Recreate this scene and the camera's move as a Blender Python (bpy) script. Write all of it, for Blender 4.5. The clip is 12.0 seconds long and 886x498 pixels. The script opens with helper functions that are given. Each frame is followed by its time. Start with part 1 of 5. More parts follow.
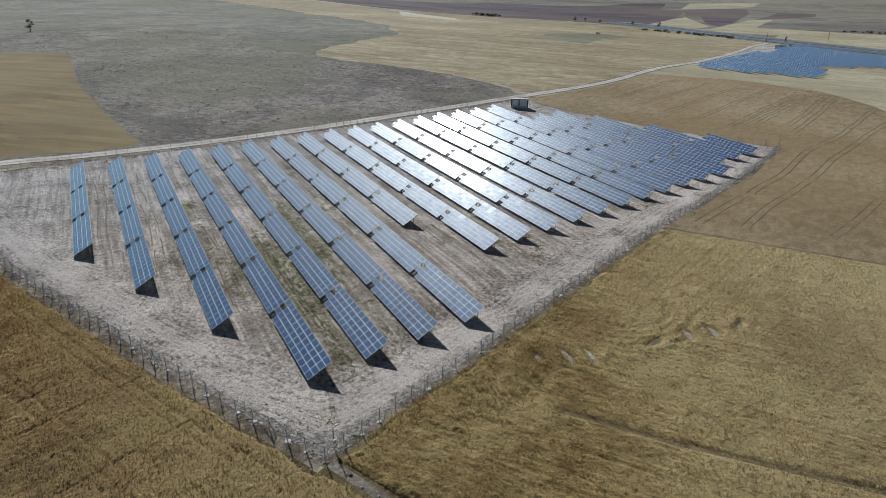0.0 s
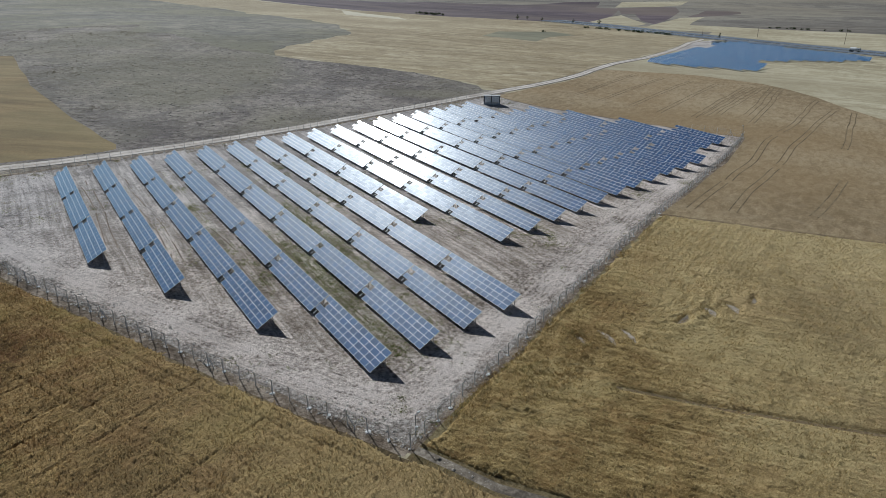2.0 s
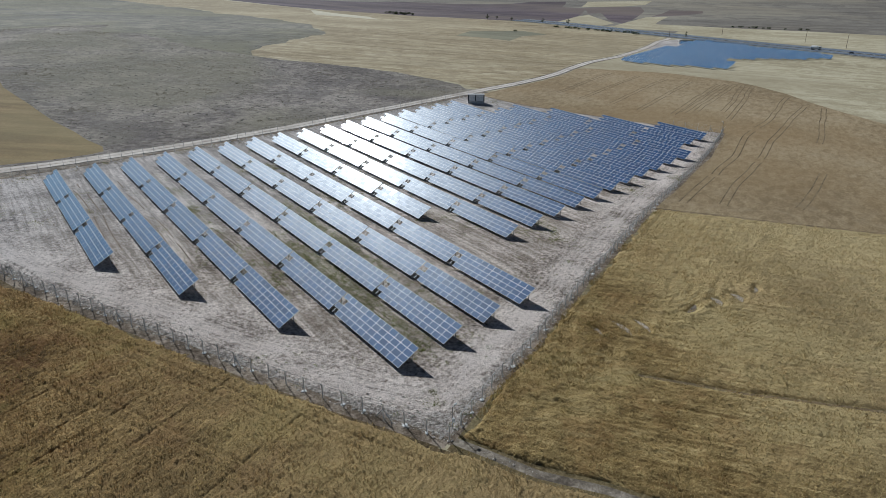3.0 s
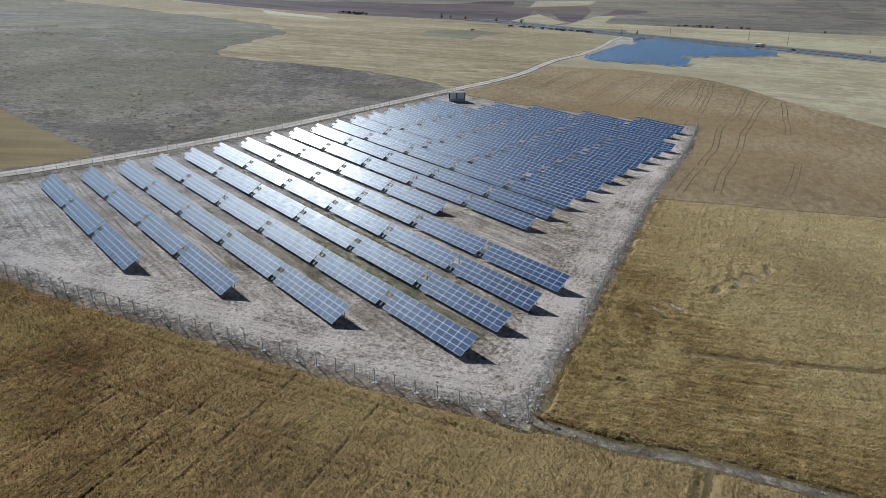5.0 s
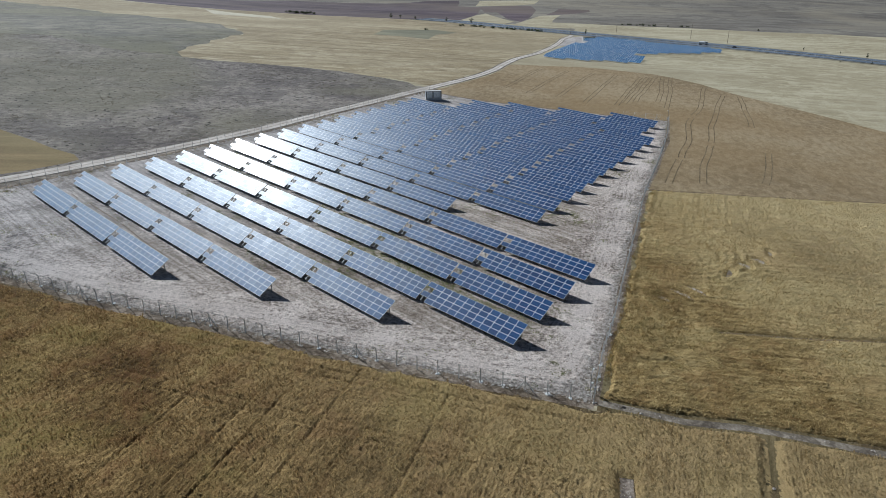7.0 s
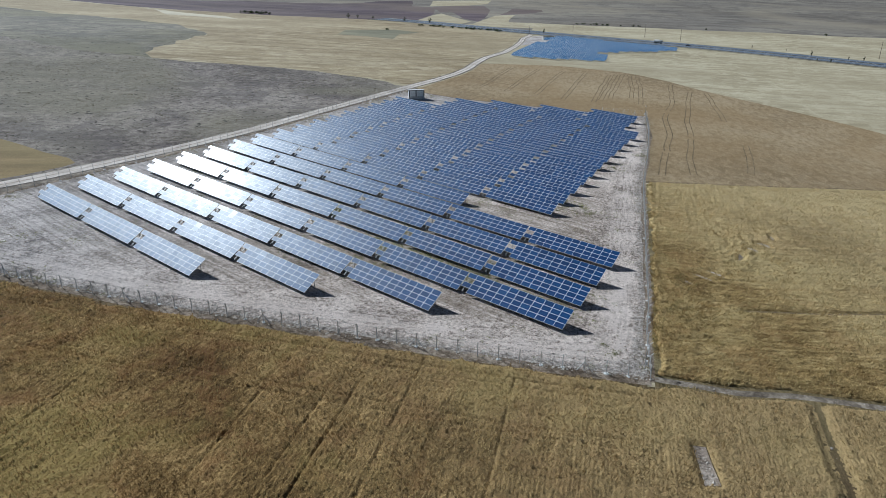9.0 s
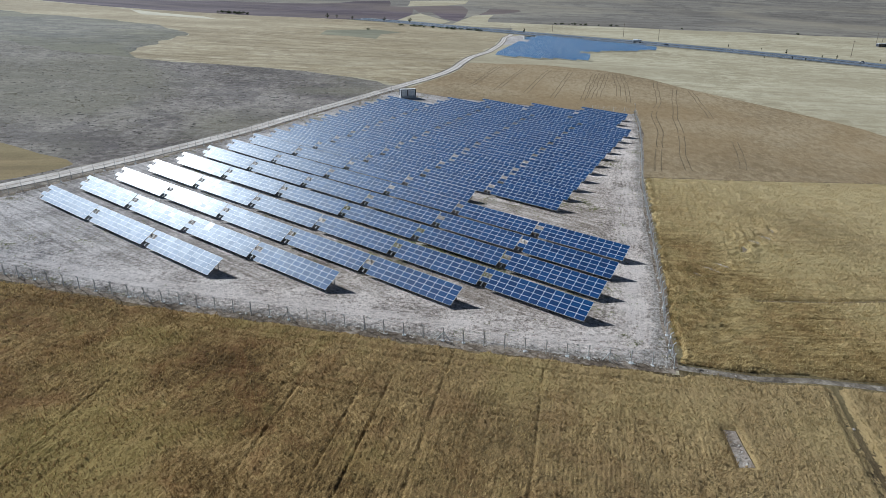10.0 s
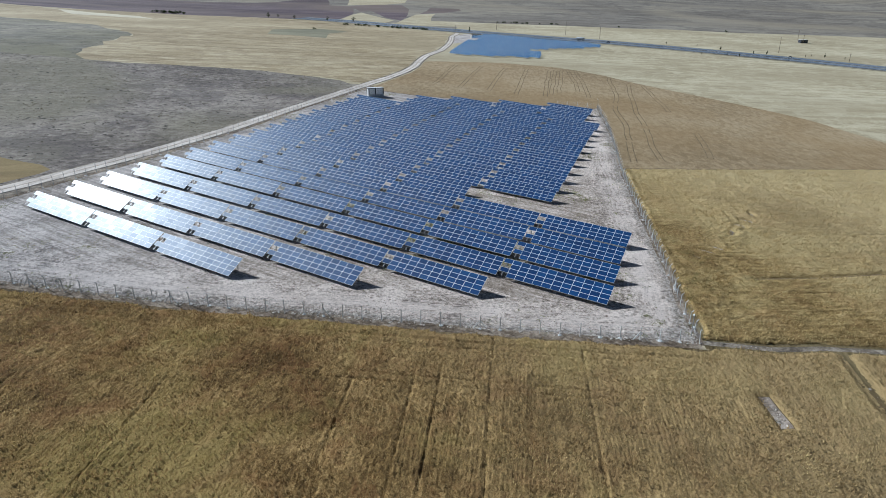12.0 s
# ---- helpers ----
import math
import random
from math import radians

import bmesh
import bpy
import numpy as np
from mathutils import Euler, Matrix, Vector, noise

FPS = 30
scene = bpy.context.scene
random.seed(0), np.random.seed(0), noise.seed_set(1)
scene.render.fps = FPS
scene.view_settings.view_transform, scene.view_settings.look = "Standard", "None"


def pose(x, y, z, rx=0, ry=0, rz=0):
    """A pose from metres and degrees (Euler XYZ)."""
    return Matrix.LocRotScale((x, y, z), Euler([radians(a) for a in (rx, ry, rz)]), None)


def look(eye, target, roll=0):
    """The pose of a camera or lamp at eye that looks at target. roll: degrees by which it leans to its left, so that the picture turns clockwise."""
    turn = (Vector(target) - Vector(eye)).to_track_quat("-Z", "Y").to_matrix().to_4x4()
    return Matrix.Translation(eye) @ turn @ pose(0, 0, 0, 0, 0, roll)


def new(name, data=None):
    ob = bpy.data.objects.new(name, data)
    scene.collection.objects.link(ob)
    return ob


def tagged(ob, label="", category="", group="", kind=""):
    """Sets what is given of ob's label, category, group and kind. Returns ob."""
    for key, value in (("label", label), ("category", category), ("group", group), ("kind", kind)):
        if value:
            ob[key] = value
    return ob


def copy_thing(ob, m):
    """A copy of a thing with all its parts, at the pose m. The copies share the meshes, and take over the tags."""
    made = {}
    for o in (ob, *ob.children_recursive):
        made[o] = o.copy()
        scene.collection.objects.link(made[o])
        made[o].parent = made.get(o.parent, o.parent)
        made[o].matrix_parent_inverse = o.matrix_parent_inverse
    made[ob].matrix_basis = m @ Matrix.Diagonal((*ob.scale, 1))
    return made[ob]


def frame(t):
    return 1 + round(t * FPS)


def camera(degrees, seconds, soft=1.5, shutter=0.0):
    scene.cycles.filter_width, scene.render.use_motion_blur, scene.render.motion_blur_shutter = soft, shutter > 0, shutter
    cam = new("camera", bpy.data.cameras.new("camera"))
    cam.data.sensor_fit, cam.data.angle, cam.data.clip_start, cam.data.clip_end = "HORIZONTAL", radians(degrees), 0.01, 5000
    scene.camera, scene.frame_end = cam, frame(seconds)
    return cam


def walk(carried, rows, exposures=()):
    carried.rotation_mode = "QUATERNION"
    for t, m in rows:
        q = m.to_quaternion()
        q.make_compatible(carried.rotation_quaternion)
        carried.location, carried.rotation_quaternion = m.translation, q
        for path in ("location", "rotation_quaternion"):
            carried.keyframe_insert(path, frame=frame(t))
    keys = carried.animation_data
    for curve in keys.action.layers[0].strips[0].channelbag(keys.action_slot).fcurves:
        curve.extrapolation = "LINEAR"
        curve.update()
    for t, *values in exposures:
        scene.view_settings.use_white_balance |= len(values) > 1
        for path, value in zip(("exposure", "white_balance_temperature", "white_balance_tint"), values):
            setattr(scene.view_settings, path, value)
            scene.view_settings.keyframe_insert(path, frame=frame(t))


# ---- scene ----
cam = camera(70.44, 12.0, soft=0.45)
# seconds, x, y, z, and the turns about x, y, z
ROWS = [
    (0.0, 0.00, -0.00, 49.87, 68.68, -0.13, 0.35),
    (0.5, -3.93, -0.60, 49.76, 68.63, 0.02, -1.24),
    (1.0, -7.87, -1.18, 49.66, 68.61, 0.03, -2.70),
    (1.5, -11.84, -1.67, 49.61, 68.64, 0.01, -4.07),
    (2.0, -15.86, -2.09, 49.59, 68.62, 0.03, -5.47),
    (2.5, -19.87, -2.39, 49.57, 68.61, 0.02, -7.00),
    (3.0, -23.90, -2.64, 49.57, 68.59, 0.02, -8.54),
    (5.0, -39.59, -2.32, 49.23, 68.58, -0.00, -13.48),
    (5.5, -43.39, -1.91, 49.22, 68.57, 0.00, -14.93),
    (6.0, -47.27, -1.47, 49.22, 68.56, -0.00, -16.17),
    (6.5, -51.20, -1.03, 49.20, 68.55, 0.01, -17.50),
    (7.0, -55.02, -0.49, 49.23, 68.54, -0.00, -18.80),
    (9.0, -69.96, 1.84, 49.03, 68.55, -0.01, -23.39),
    (9.5, -73.50, 2.61, 48.91, 68.52, 0.03, -24.36),
    (10.0, -77.00, 3.47, 48.79, 68.56, -0.01, -25.60),
    (10.5, -80.48, 4.41, 48.66, 68.57, -0.02, -26.91),
    (11.0, -83.90, 5.44, 48.55, 68.58, -0.04, -28.42),
    (11.5, -87.25, 6.62, 48.49, 68.56, -0.03, -29.92),
    (12.0, -90.49, 7.87, 48.50, 68.50, 0.02, -31.35),
]
walk(cam, [(t, pose(x, y, z, rx, ry, rz)) for t, x, y, z, rx, ry, rz in ROWS],
     exposures=[(0.0, -0.12, 5740, 6), (2.5, -0.1, 5680, 6), (5.0, -0.03, 5640, 6), (7.0, 0.03, 5580, 6), (9.5, 0.17, 5480, 6), (12.0, 0.27, 5440, 6)])

# ---- light ----
SUN_AZ, SUN_EL = -25.5, 35.3          # degrees from +y towards +x, and above the horizon
sun_way = Vector((math.sin(radians(SUN_AZ)) * math.cos(radians(SUN_EL)),
                  math.cos(radians(SUN_AZ)) * math.cos(radians(SUN_EL)), math.sin(radians(SUN_EL))))
world = bpy.data.worlds.new("sky")
scene.world = world
world.use_nodes = True
sky = world.node_tree.nodes.new("ShaderNodeTexSky")
sky.sky_type, sky.sun_disc = "NISHITA", False
sky.sun_elevation, sky.sun_rotation = radians(SUN_EL), radians(SUN_AZ)
sky.altitude, sky.air_density, sky.dust_density, sky.ozone_density = 1100, 1.0, 3.0, 1.2
world.node_tree.links.new(sky.outputs[0], world.node_tree.nodes["Background"].inputs[0])
world.node_tree.nodes["Background"].inputs[1].default_value = 0.031
sun = new("sun", bpy.data.lights.new("sun", "SUN"))
sun.data.energy, sun.data.angle, sun.data.color = 5.0, radians(0.53), (1.0, 0.965, 0.91)
sun.matrix_world = look(sun_way * 300, (0, 0, 0))


# ---- materials ----
def rgb(c):
    return (c[0], c[1], c[2], 1.0)


class Nodes:
    """A material's node tree with short ways to add and join nodes."""

    def __init__(self, name):
        self.m = bpy.data.materials.new(name)
        self.m.use_nodes = True
        self.t = self.m.node_tree
        self.bsdf = self.t.nodes["Principled BSDF"]

    def add(self, kind):
        return self.t.nodes.new(kind)

    def attribute(self, name):
        n = self.add("ShaderNodeAttribute")
        n.attribute_name = name
        return n.outputs["Fac"]

    def put(self, socket, value):
        if isinstance(value, bpy.types.NodeSocket):
            self.t.links.new(value, socket)
        else:
            socket.default_value = value

    def math(self, op, a, b=0.0, clamp=False):
        n = self.add("ShaderNodeMath")
        n.operation, n.use_clamp = op, clamp
        self.put(n.inputs[0], a)
        self.put(n.inputs[1], b)
        return n.outputs[0]

    def where(self, turn=0.0, stretch=(1, 1, 1)):
        """The place in the world, turned about z and stretched."""
        n = self.add("ShaderNodeMapping")
        n.vector_type = "TEXTURE"
        self.put(n.inputs[0], self.add("ShaderNodeNewGeometry").outputs["Position"])
        n.inputs["Rotation"].default_value = (0, 0, -radians(turn))
        n.inputs["Scale"].default_value = tuple(1 / q for q in stretch)
        return n.outputs[0]

    def noise(self, at, scale, detail=4.0, rough=0.55, distort=0.0):
        n = self.add("ShaderNodeTexNoise")
        self.put(n.inputs["Vector"], at)
        n.inputs["Scale"].default_value = scale
        n.inputs["Detail"].default_value = detail
        n.inputs["Roughness"].default_value = rough
        n.inputs["Distortion"].default_value = distort
        return n.outputs[0]

    def ramp(self, fac, stops):
        n = self.add("ShaderNodeValToRGB")
        e = n.color_ramp.elements
        while len(e) < len(stops):
            e.new(0.5)
        for i, (p, c) in enumerate(stops):
            e[i].position, e[i].color = p, rgb(c)
        self.put(n.inputs[0], fac)
        return n.outputs[0]

    def mix(self, fac, a, b, how="MIX"):
        n = self.add("ShaderNodeMix")
        n.data_type, n.blend_type = "RGBA", how
        self.put(n.inputs[0], fac)
        self.put(n.inputs[6], a if isinstance(a, bpy.types.NodeSocket) else rgb(a))
        self.put(n.inputs[7], b if isinstance(b, bpy.types.NodeSocket) else rgb(b))
        return n.outputs[2]

    def bump(self, height, strength, distance):
        n = self.add("ShaderNodeBump")
        n.inputs["Strength"].default_value, n.inputs["Distance"].default_value = strength, distance
        self.put(n.inputs["Height"], height)
        self.put(self.bsdf.inputs["Normal"], n.outputs[0])

    def finish(self, colour, rough=0.9, metal=0.0, spec=0.3):
        self.put(self.bsdf.inputs["Base Color"], colour if isinstance(colour, bpy.types.NodeSocket) else rgb(colour))
        self.put(self.bsdf.inputs["Roughness"], rough)
        self.put(self.bsdf.inputs["Metallic"], metal)
        self.bsdf.inputs["Specular IOR Level"].default_value = spec
        return self.m


def soil(name, dark, mid, light, big=0.02, small=0.6, fine=4.0, turn=0.0, stretch=(1, 1, 1), bump=(0.5, 0.15),
         tint=None, tint_scale=0.008, tint_range=(0.45, 0.65), specks=None, passes=None, stain=None, fade=None, grain=0.28, spread=0.08):
    """Ground of one kind: patches, streaks along one direction, and grain."""
    n = Nodes(name)
    at, along = n.where(), n.where(turn, stretch)
    a = n.noise(at, big, 5, 0.6)
    b = n.noise(along, small, 6, 0.65, 0.4)
    c = n.noise(at, fine, 6, 0.78)
    f = n.math("ADD", n.math("MULTIPLY", a, 0.34), n.math("ADD", n.math("MULTIPLY", b, 0.66 - grain), n.math("MULTIPLY", c, grain)))
    col = n.ramp(f, [(0.5 - spread, dark), (0.5, mid), (0.5 + spread, light)])
    if passes:                         # turn, width in metres, colour and strength of the lines left by machines
        p = n.noise(n.where(passes[0], (0.18, 1.0, 1)), 1.0 / passes[1], 6, 0.8, 0.5)
        k = n.ramp(p, [(0.50, (0, 0, 0)), (0.60, (1, 1, 1))])
        col = n.mix(n.math("MULTIPLY", k, passes[3]), col, passes[2])
    if stain:                          # colour, size in metres, strength
        k = n.ramp(n.noise(at, 1.0 / stain[1], 6, 0.65, 0.8), [(0.50, (0, 0, 0)), (0.58, (1, 1, 1))])
        col = n.mix(n.math("MULTIPLY", k, stain[2]), col, stain[0])
    if tint:
        t = n.noise(at, tint_scale, 4, 0.55, 0.5)
        k = n.ramp(t, [(tint_range[0], (0, 0, 0)), (tint_range[1], (1, 1, 1))])
        col = n.mix(k, col, n.mix(0.55, col, tint))
    if fade:                           # x where it begins, metres to its full strength, colour: mixed in towards +x
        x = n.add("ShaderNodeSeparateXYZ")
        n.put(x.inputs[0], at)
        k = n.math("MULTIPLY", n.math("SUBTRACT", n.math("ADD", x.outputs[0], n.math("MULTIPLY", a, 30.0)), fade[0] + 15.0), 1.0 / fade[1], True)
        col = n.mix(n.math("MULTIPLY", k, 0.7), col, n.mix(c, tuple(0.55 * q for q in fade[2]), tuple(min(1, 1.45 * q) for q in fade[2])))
    if specks:
        s = n.noise(at, specks[1], 2, 0.5)
        k = n.ramp(s, [(specks[2], (0, 0, 0)), (specks[2] + 0.04, (1, 1, 1))])
        col = n.mix(k, col, specks[0])
    n.bump(n.math("ADD", n.math("MULTIPLY", b, 0.7), c), *bump)
    return n.finish(col, 0.95, 0.0, 0.15)


DRILL_L, DRILL_R = 51.0, -24.5        # headings of the sowing lines in the two near fields


def gravel_ground():
    """Trodden stony soil: blotches, wheel ruts along the fences and between the rows, pebbles, and rubble by the fence."""
    n = Nodes("gravel")
    at = n.where()
    gap = n.attribute("fence_gap")
    w = n.attribute("trodden")
    blotch = n.noise(at, 0.09, 6, 0.65, 0.3)
    mid = n.noise(at, 1.5, 8, 0.78)
    fine = n.noise(at, 4.5, 6, 0.85)
    rows = n.noise(n.where(61, (0.07, 1.9, 1)), 0.55, 6, 0.7, 0.5)
    xyz = n.add("ShaderNodeSeparateXYZ")
    n.put(xyz.inputs[0], at)
    lane = n.add("ShaderNodeCombineXYZ")
    n.put(lane.inputs[0], n.math("ADD", n.math("MULTIPLY", gap, 1.7), n.math("MULTIPLY", n.noise(at, 0.06, 2, 0.5), 5.0)))
    n.put(lane.inputs[1], n.math("MULTIPLY", xyz.outputs[0], 0.12))
    n.put(lane.inputs[2], n.math("MULTIPLY", xyz.outputs[1], 0.12))
    lanes = n.noise(lane.outputs[0], 1.0, 5, 0.7)
    inner = n.math("MULTIPLY", n.math("SUBTRACT", gap, 9.0), 0.25, True)
    ruts = n.mix(inner, lanes, rows)
    f = n.math("ADD", n.math("MULTIPLY", blotch, 0.22), n.math("ADD", n.math("MULTIPLY", mid, 0.39), n.math("ADD", n.math("MULTIPLY", fine, 0.25), n.math("MULTIPLY", ruts, 0.14))))
    col = n.ramp(f, [(0.435, (0.09, 0.07, 0.056)), (0.467, (0.30, 0.248, 0.206)), (0.503, (0.545, 0.461, 0.396)), (0.55, (0.83, 0.732, 0.652))])
    brown = n.ramp(n.math("ADD", n.math("MULTIPLY", rows, 0.6), n.math("MULTIPLY", n.noise(at, 0.16, 5, 0.6), 0.4)), [(0.44, (1, 1, 1)), (0.54, (0, 0, 0))])
    col = n.mix(n.math("MULTIPLY", n.math("MULTIPLY", brown, inner), 0.5), col, n.mix(fine, (0.08, 0.06, 0.042), (0.36, 0.285, 0.205)))
    pale = n.ramp(n.math("ADD", n.math("MULTIPLY", lanes, 0.4), n.math("MULTIPLY", n.noise(at, 0.25, 7, 0.7, 0.6), 0.6)), [(0.43, (0, 0, 0)), (0.55, (1, 1, 1))])
    col = n.mix(n.math("MULTIPLY", n.math("MULTIPLY", w, pale), 0.9), col, (0.70, 0.61, 0.545))
    edge = n.ramp(n.math("ADD", n.math("MULTIPLY", gap, 0.1), n.math("MULTIPLY", n.noise(at, 0.4, 4, 0.6), 0.45)), [(0.33, (1, 1, 1)), (0.44, (0, 0, 0))])
    rub = n.ramp(mid, [(0.40, (0.12, 0.103, 0.088)), (0.5, (0.29, 0.255, 0.222)), (0.60, (0.54, 0.49, 0.44))])
    col = n.mix(n.math("MULTIPLY", edge, 0.8), col, rub)
    peb = n.add("ShaderNodeTexVoronoi")
    n.put(peb.inputs["Vector"], at)
    peb.inputs["Scale"].default_value = 3.2
    k = n.ramp(peb.outputs["Distance"], [(0.16, (1, 1, 1)), (0.24, (0, 0, 0))])
    tone = n.add("ShaderNodeSeparateColor")
    n.put(tone.inputs[0], peb.outputs["Color"])
    shade = n.ramp(tone.outputs[0], [(0.3, (0.10, 0.085, 0.07)), (0.5, (0.30, 0.26, 0.22)), (0.7, (0.62, 0.58, 0.52))])
    some = n.ramp(n.math("ADD", n.noise(at, 0.5, 4, 0.7), n.math("MULTIPLY", edge, 0.12)), [(0.46, (0, 0, 0)), (0.58, (1, 1, 1))])
    col = n.mix(n.math("MULTIPLY", n.math("MULTIPLY", k, some), 0.75), col, shade)
    clay = n.attribute("clay")
    col = n.mix(n.math("MULTIPLY", clay, 0.55), col, n.mix(1.0, n.mix(0.35, col, (0.42, 0.41, 0.41)), (0.94, 1.0, 1.08), "MULTIPLY"))
    n.bump(n.math("ADD", n.math("MULTIPLY", mid, 0.7), n.math("ADD", n.math("MULTIPLY", fine, 0.6), n.math("MULTIPLY", ruts, 0.45))), 1.0, 0.45)
    return n.finish(col, 0.95, 0.0, 0.15)


gravel = gravel_ground()
rubble_soil = soil("rubble_soil", (0.09, 0.067, 0.046), (0.20, 0.155, 0.112), (0.41, 0.338, 0.262), 0.2, 1.2, 5.0, 0, (1, 1, 1), (0.9, 0.25))
bare_soil = soil("bare_soil", (0.18, 0.142, 0.108), (0.33, 0.272, 0.218), (0.50, 0.43, 0.36), 0.2, 1.4, 4.0, 0, (1, 1, 1), (0.8, 0.25))
wheat_soil = soil("wheat_ground", (0.07, 0.05, 0.025), (0.145, 0.104, 0.053), (0.27, 0.205, 0.112), 0.035, 1.1, 5.0, -DRILL_L, (0.18, 1.6, 1), (0.8, 0.35),
                  tint=(0.19, 0.16, 0.07), tint_scale=0.03)
barley_soil = soil("barley_ground", (0.105, 0.082, 0.042), (0.225, 0.183, 0.10), (0.38, 0.318, 0.185), 0.03, 0.8, 5.0, -DRILL_R, (0.12, 1.0, 1), (0.8, 0.35),
                   tint=(0.27, 0.22, 0.10), tint_scale=0.025)
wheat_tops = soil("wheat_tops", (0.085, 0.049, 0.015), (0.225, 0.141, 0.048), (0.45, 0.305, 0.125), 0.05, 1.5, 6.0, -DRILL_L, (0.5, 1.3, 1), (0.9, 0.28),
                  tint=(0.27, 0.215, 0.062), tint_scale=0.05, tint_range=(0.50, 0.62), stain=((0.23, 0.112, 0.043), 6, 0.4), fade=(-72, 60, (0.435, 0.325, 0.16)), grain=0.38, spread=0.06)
barley_tops = soil("barley_tops", (0.15, 0.098, 0.035), (0.33, 0.234, 0.094), (0.55, 0.42, 0.20), 0.04, 0.9, 6.0, -DRILL_R, (0.35, 1.1, 1), (0.9, 0.26),
                   tint=(0.36, 0.28, 0.122), tint_scale=0.04, tint_range=(0.48, 0.62), stain=((0.30, 0.18, 0.072), 7, 0.35), fade=(16, 64, (0.535, 0.43, 0.236)), grain=0.38, spread=0.065)
ochre_field = soil("ochre_field", (0.205, 0.148, 0.08), (0.305, 0.228, 0.13), (0.40, 0.312, 0.19), 0.012, 0.5, 2.0, -52, (0.45, 1.0, 1), (0.8, 0.3),
                   tint=(0.25, 0.165, 0.075), tint_scale=0.014, passes=(-52, 1.6, (0.20, 0.145, 0.08), 0.14), stain=((0.35, 0.28, 0.18), 7, 0.25))
wedge_field = soil("golden_field", (0.14, 0.094, 0.04), (0.235, 0.166, 0.072), (0.32, 0.238, 0.112), 0.015, 0.12, 2.0, 8, (0.15, 1.0, 1), (0.6, 0.3),
                   tint=(0.19, 0.16, 0.075), tint_scale=0.015, passes=(8, 3, (0.17, 0.13, 0.06), 0.4))
fallow = soil("fallow_ground", (0.088, 0.073, 0.062), (0.205, 0.176, 0.152), (0.36, 0.318, 0.272), 0.025, 0.4, 1.5, 12, (0.9, 1.0, 1), (0.9, 0.5),
              tint=(0.225, 0.205, 0.135), tint_scale=0.009, tint_range=(0.44, 0.60), specks=((0.06, 0.054, 0.042), 0.6, 0.635),
              passes=(14, 3.0, (0.27, 0.245, 0.21), 0.10), stain=((0.115, 0.098, 0.095), 16, 0.5))
pasture = soil("dry_pasture", (0.088, 0.082, 0.066), (0.178, 0.163, 0.128), (0.29, 0.262, 0.205), 0.012, 0.16, 0.9, 15, (0.55, 1.0, 1), (0.8, 0.5),
               tint=(0.225, 0.205, 0.125), tint_scale=0.008, tint_range=(0.46, 0.60), specks=((0.075, 0.07, 0.055), 0.35, 0.64), stain=((0.12, 0.115, 0.105), 22, 0.5))
stubble = soil("stubble_field", (0.20, 0.15, 0.08), (0.32, 0.255, 0.148), (0.44, 0.37, 0.238), 0.008, 0.06, 0.9, 15, (0.22, 1.6, 1), (0.5, 0.3),
               tint=(0.25, 0.20, 0.12), tint_scale=0.007, passes=(15, 4.0, (0.52, 0.45, 0.31), 0.75), stain=((0.21, 0.16, 0.095), 9, 0.45))
pale_stubble = soil("pale_stubble_field", (0.28, 0.235, 0.145), (0.40, 0.345, 0.225), (0.53, 0.475, 0.335), 0.008, 0.08, 0.9, 25, (0.2, 1.4, 1), (0.5, 0.3),
                    tint=(0.31, 0.26, 0.165), tint_scale=0.009, passes=(25, 3.5, (0.27, 0.23, 0.15), 0.6), stain=((0.54, 0.48, 0.34), 9, 0.5))
pale_strip = soil("bare_pale_strip", (0.42, 0.37, 0.27), (0.50, 0.45, 0.33), (0.58, 0.53, 0.40), 0.02, 0.1, 1.0)
green_patch = soil("dull_green_field", (0.14, 0.135, 0.09), (0.19, 0.18, 0.12), (0.25, 0.235, 0.155), 0.01, 0.05, 1.0, 0, (0.3, 1, 1), passes=(0, 8, (0.26, 0.225, 0.14), 0.4))
plough = soil("ploughed_red_soil", (0.05, 0.036, 0.045), (0.088, 0.065, 0.076), (0.148, 0.115, 0.122), 0.004, 0.02, 0.4, 20, (0.4, 1.0, 1), (0.3, 0.3),
              tint=(0.19, 0.15, 0.115), tint_scale=0.003, passes=(30, 25, (0.155, 0.112, 0.10), 0.5))
hill_grey = soil("grey_steppe", (0.125, 0.108, 0.09), (0.185, 0.165, 0.138), (0.26, 0.235, 0.19), 0.0025, 0.015, 0.2, 10, (0.3, 1.3, 1), (0.4, 0.8),
                 tint=(0.29, 0.25, 0.18), tint_scale=0.0022, tint_range=(0.50, 0.62), passes=(16, 60, (0.30, 0.265, 0.20), 0.5), stain=((0.105, 0.092, 0.08), 50, 0.6))
road_dirt = soil("dirt_road", (0.38, 0.33, 0.285), (0.56, 0.50, 0.44), (0.70, 0.64, 0.575), 0.08, 0.7, 3.0, -47, (0.12, 1.3, 1), (0.4, 0.08))
track_soil = soil("wheel_track_soil", (0.10, 0.074, 0.042), (0.17, 0.126, 0.072), (0.25, 0.19, 0.11), 0.1, 0.7, 4.0)
rut_soil = soil("rut_soil", (0.12, 0.09, 0.068), (0.22, 0.17, 0.132), (0.40, 0.325, 0.265), 0.1, 0.9, 3.5)
crown_soil = soil("road_crown_soil", (0.20, 0.165, 0.125), (0.33, 0.28, 0.22), (0.48, 0.42, 0.35), 0.1, 0.6, 2.5)
bank_soil = soil("road_bank_soil", (0.08, 0.065, 0.05), (0.165, 0.138, 0.106), (0.34, 0.295, 0.235), 0.1, 0.5, 2.0)
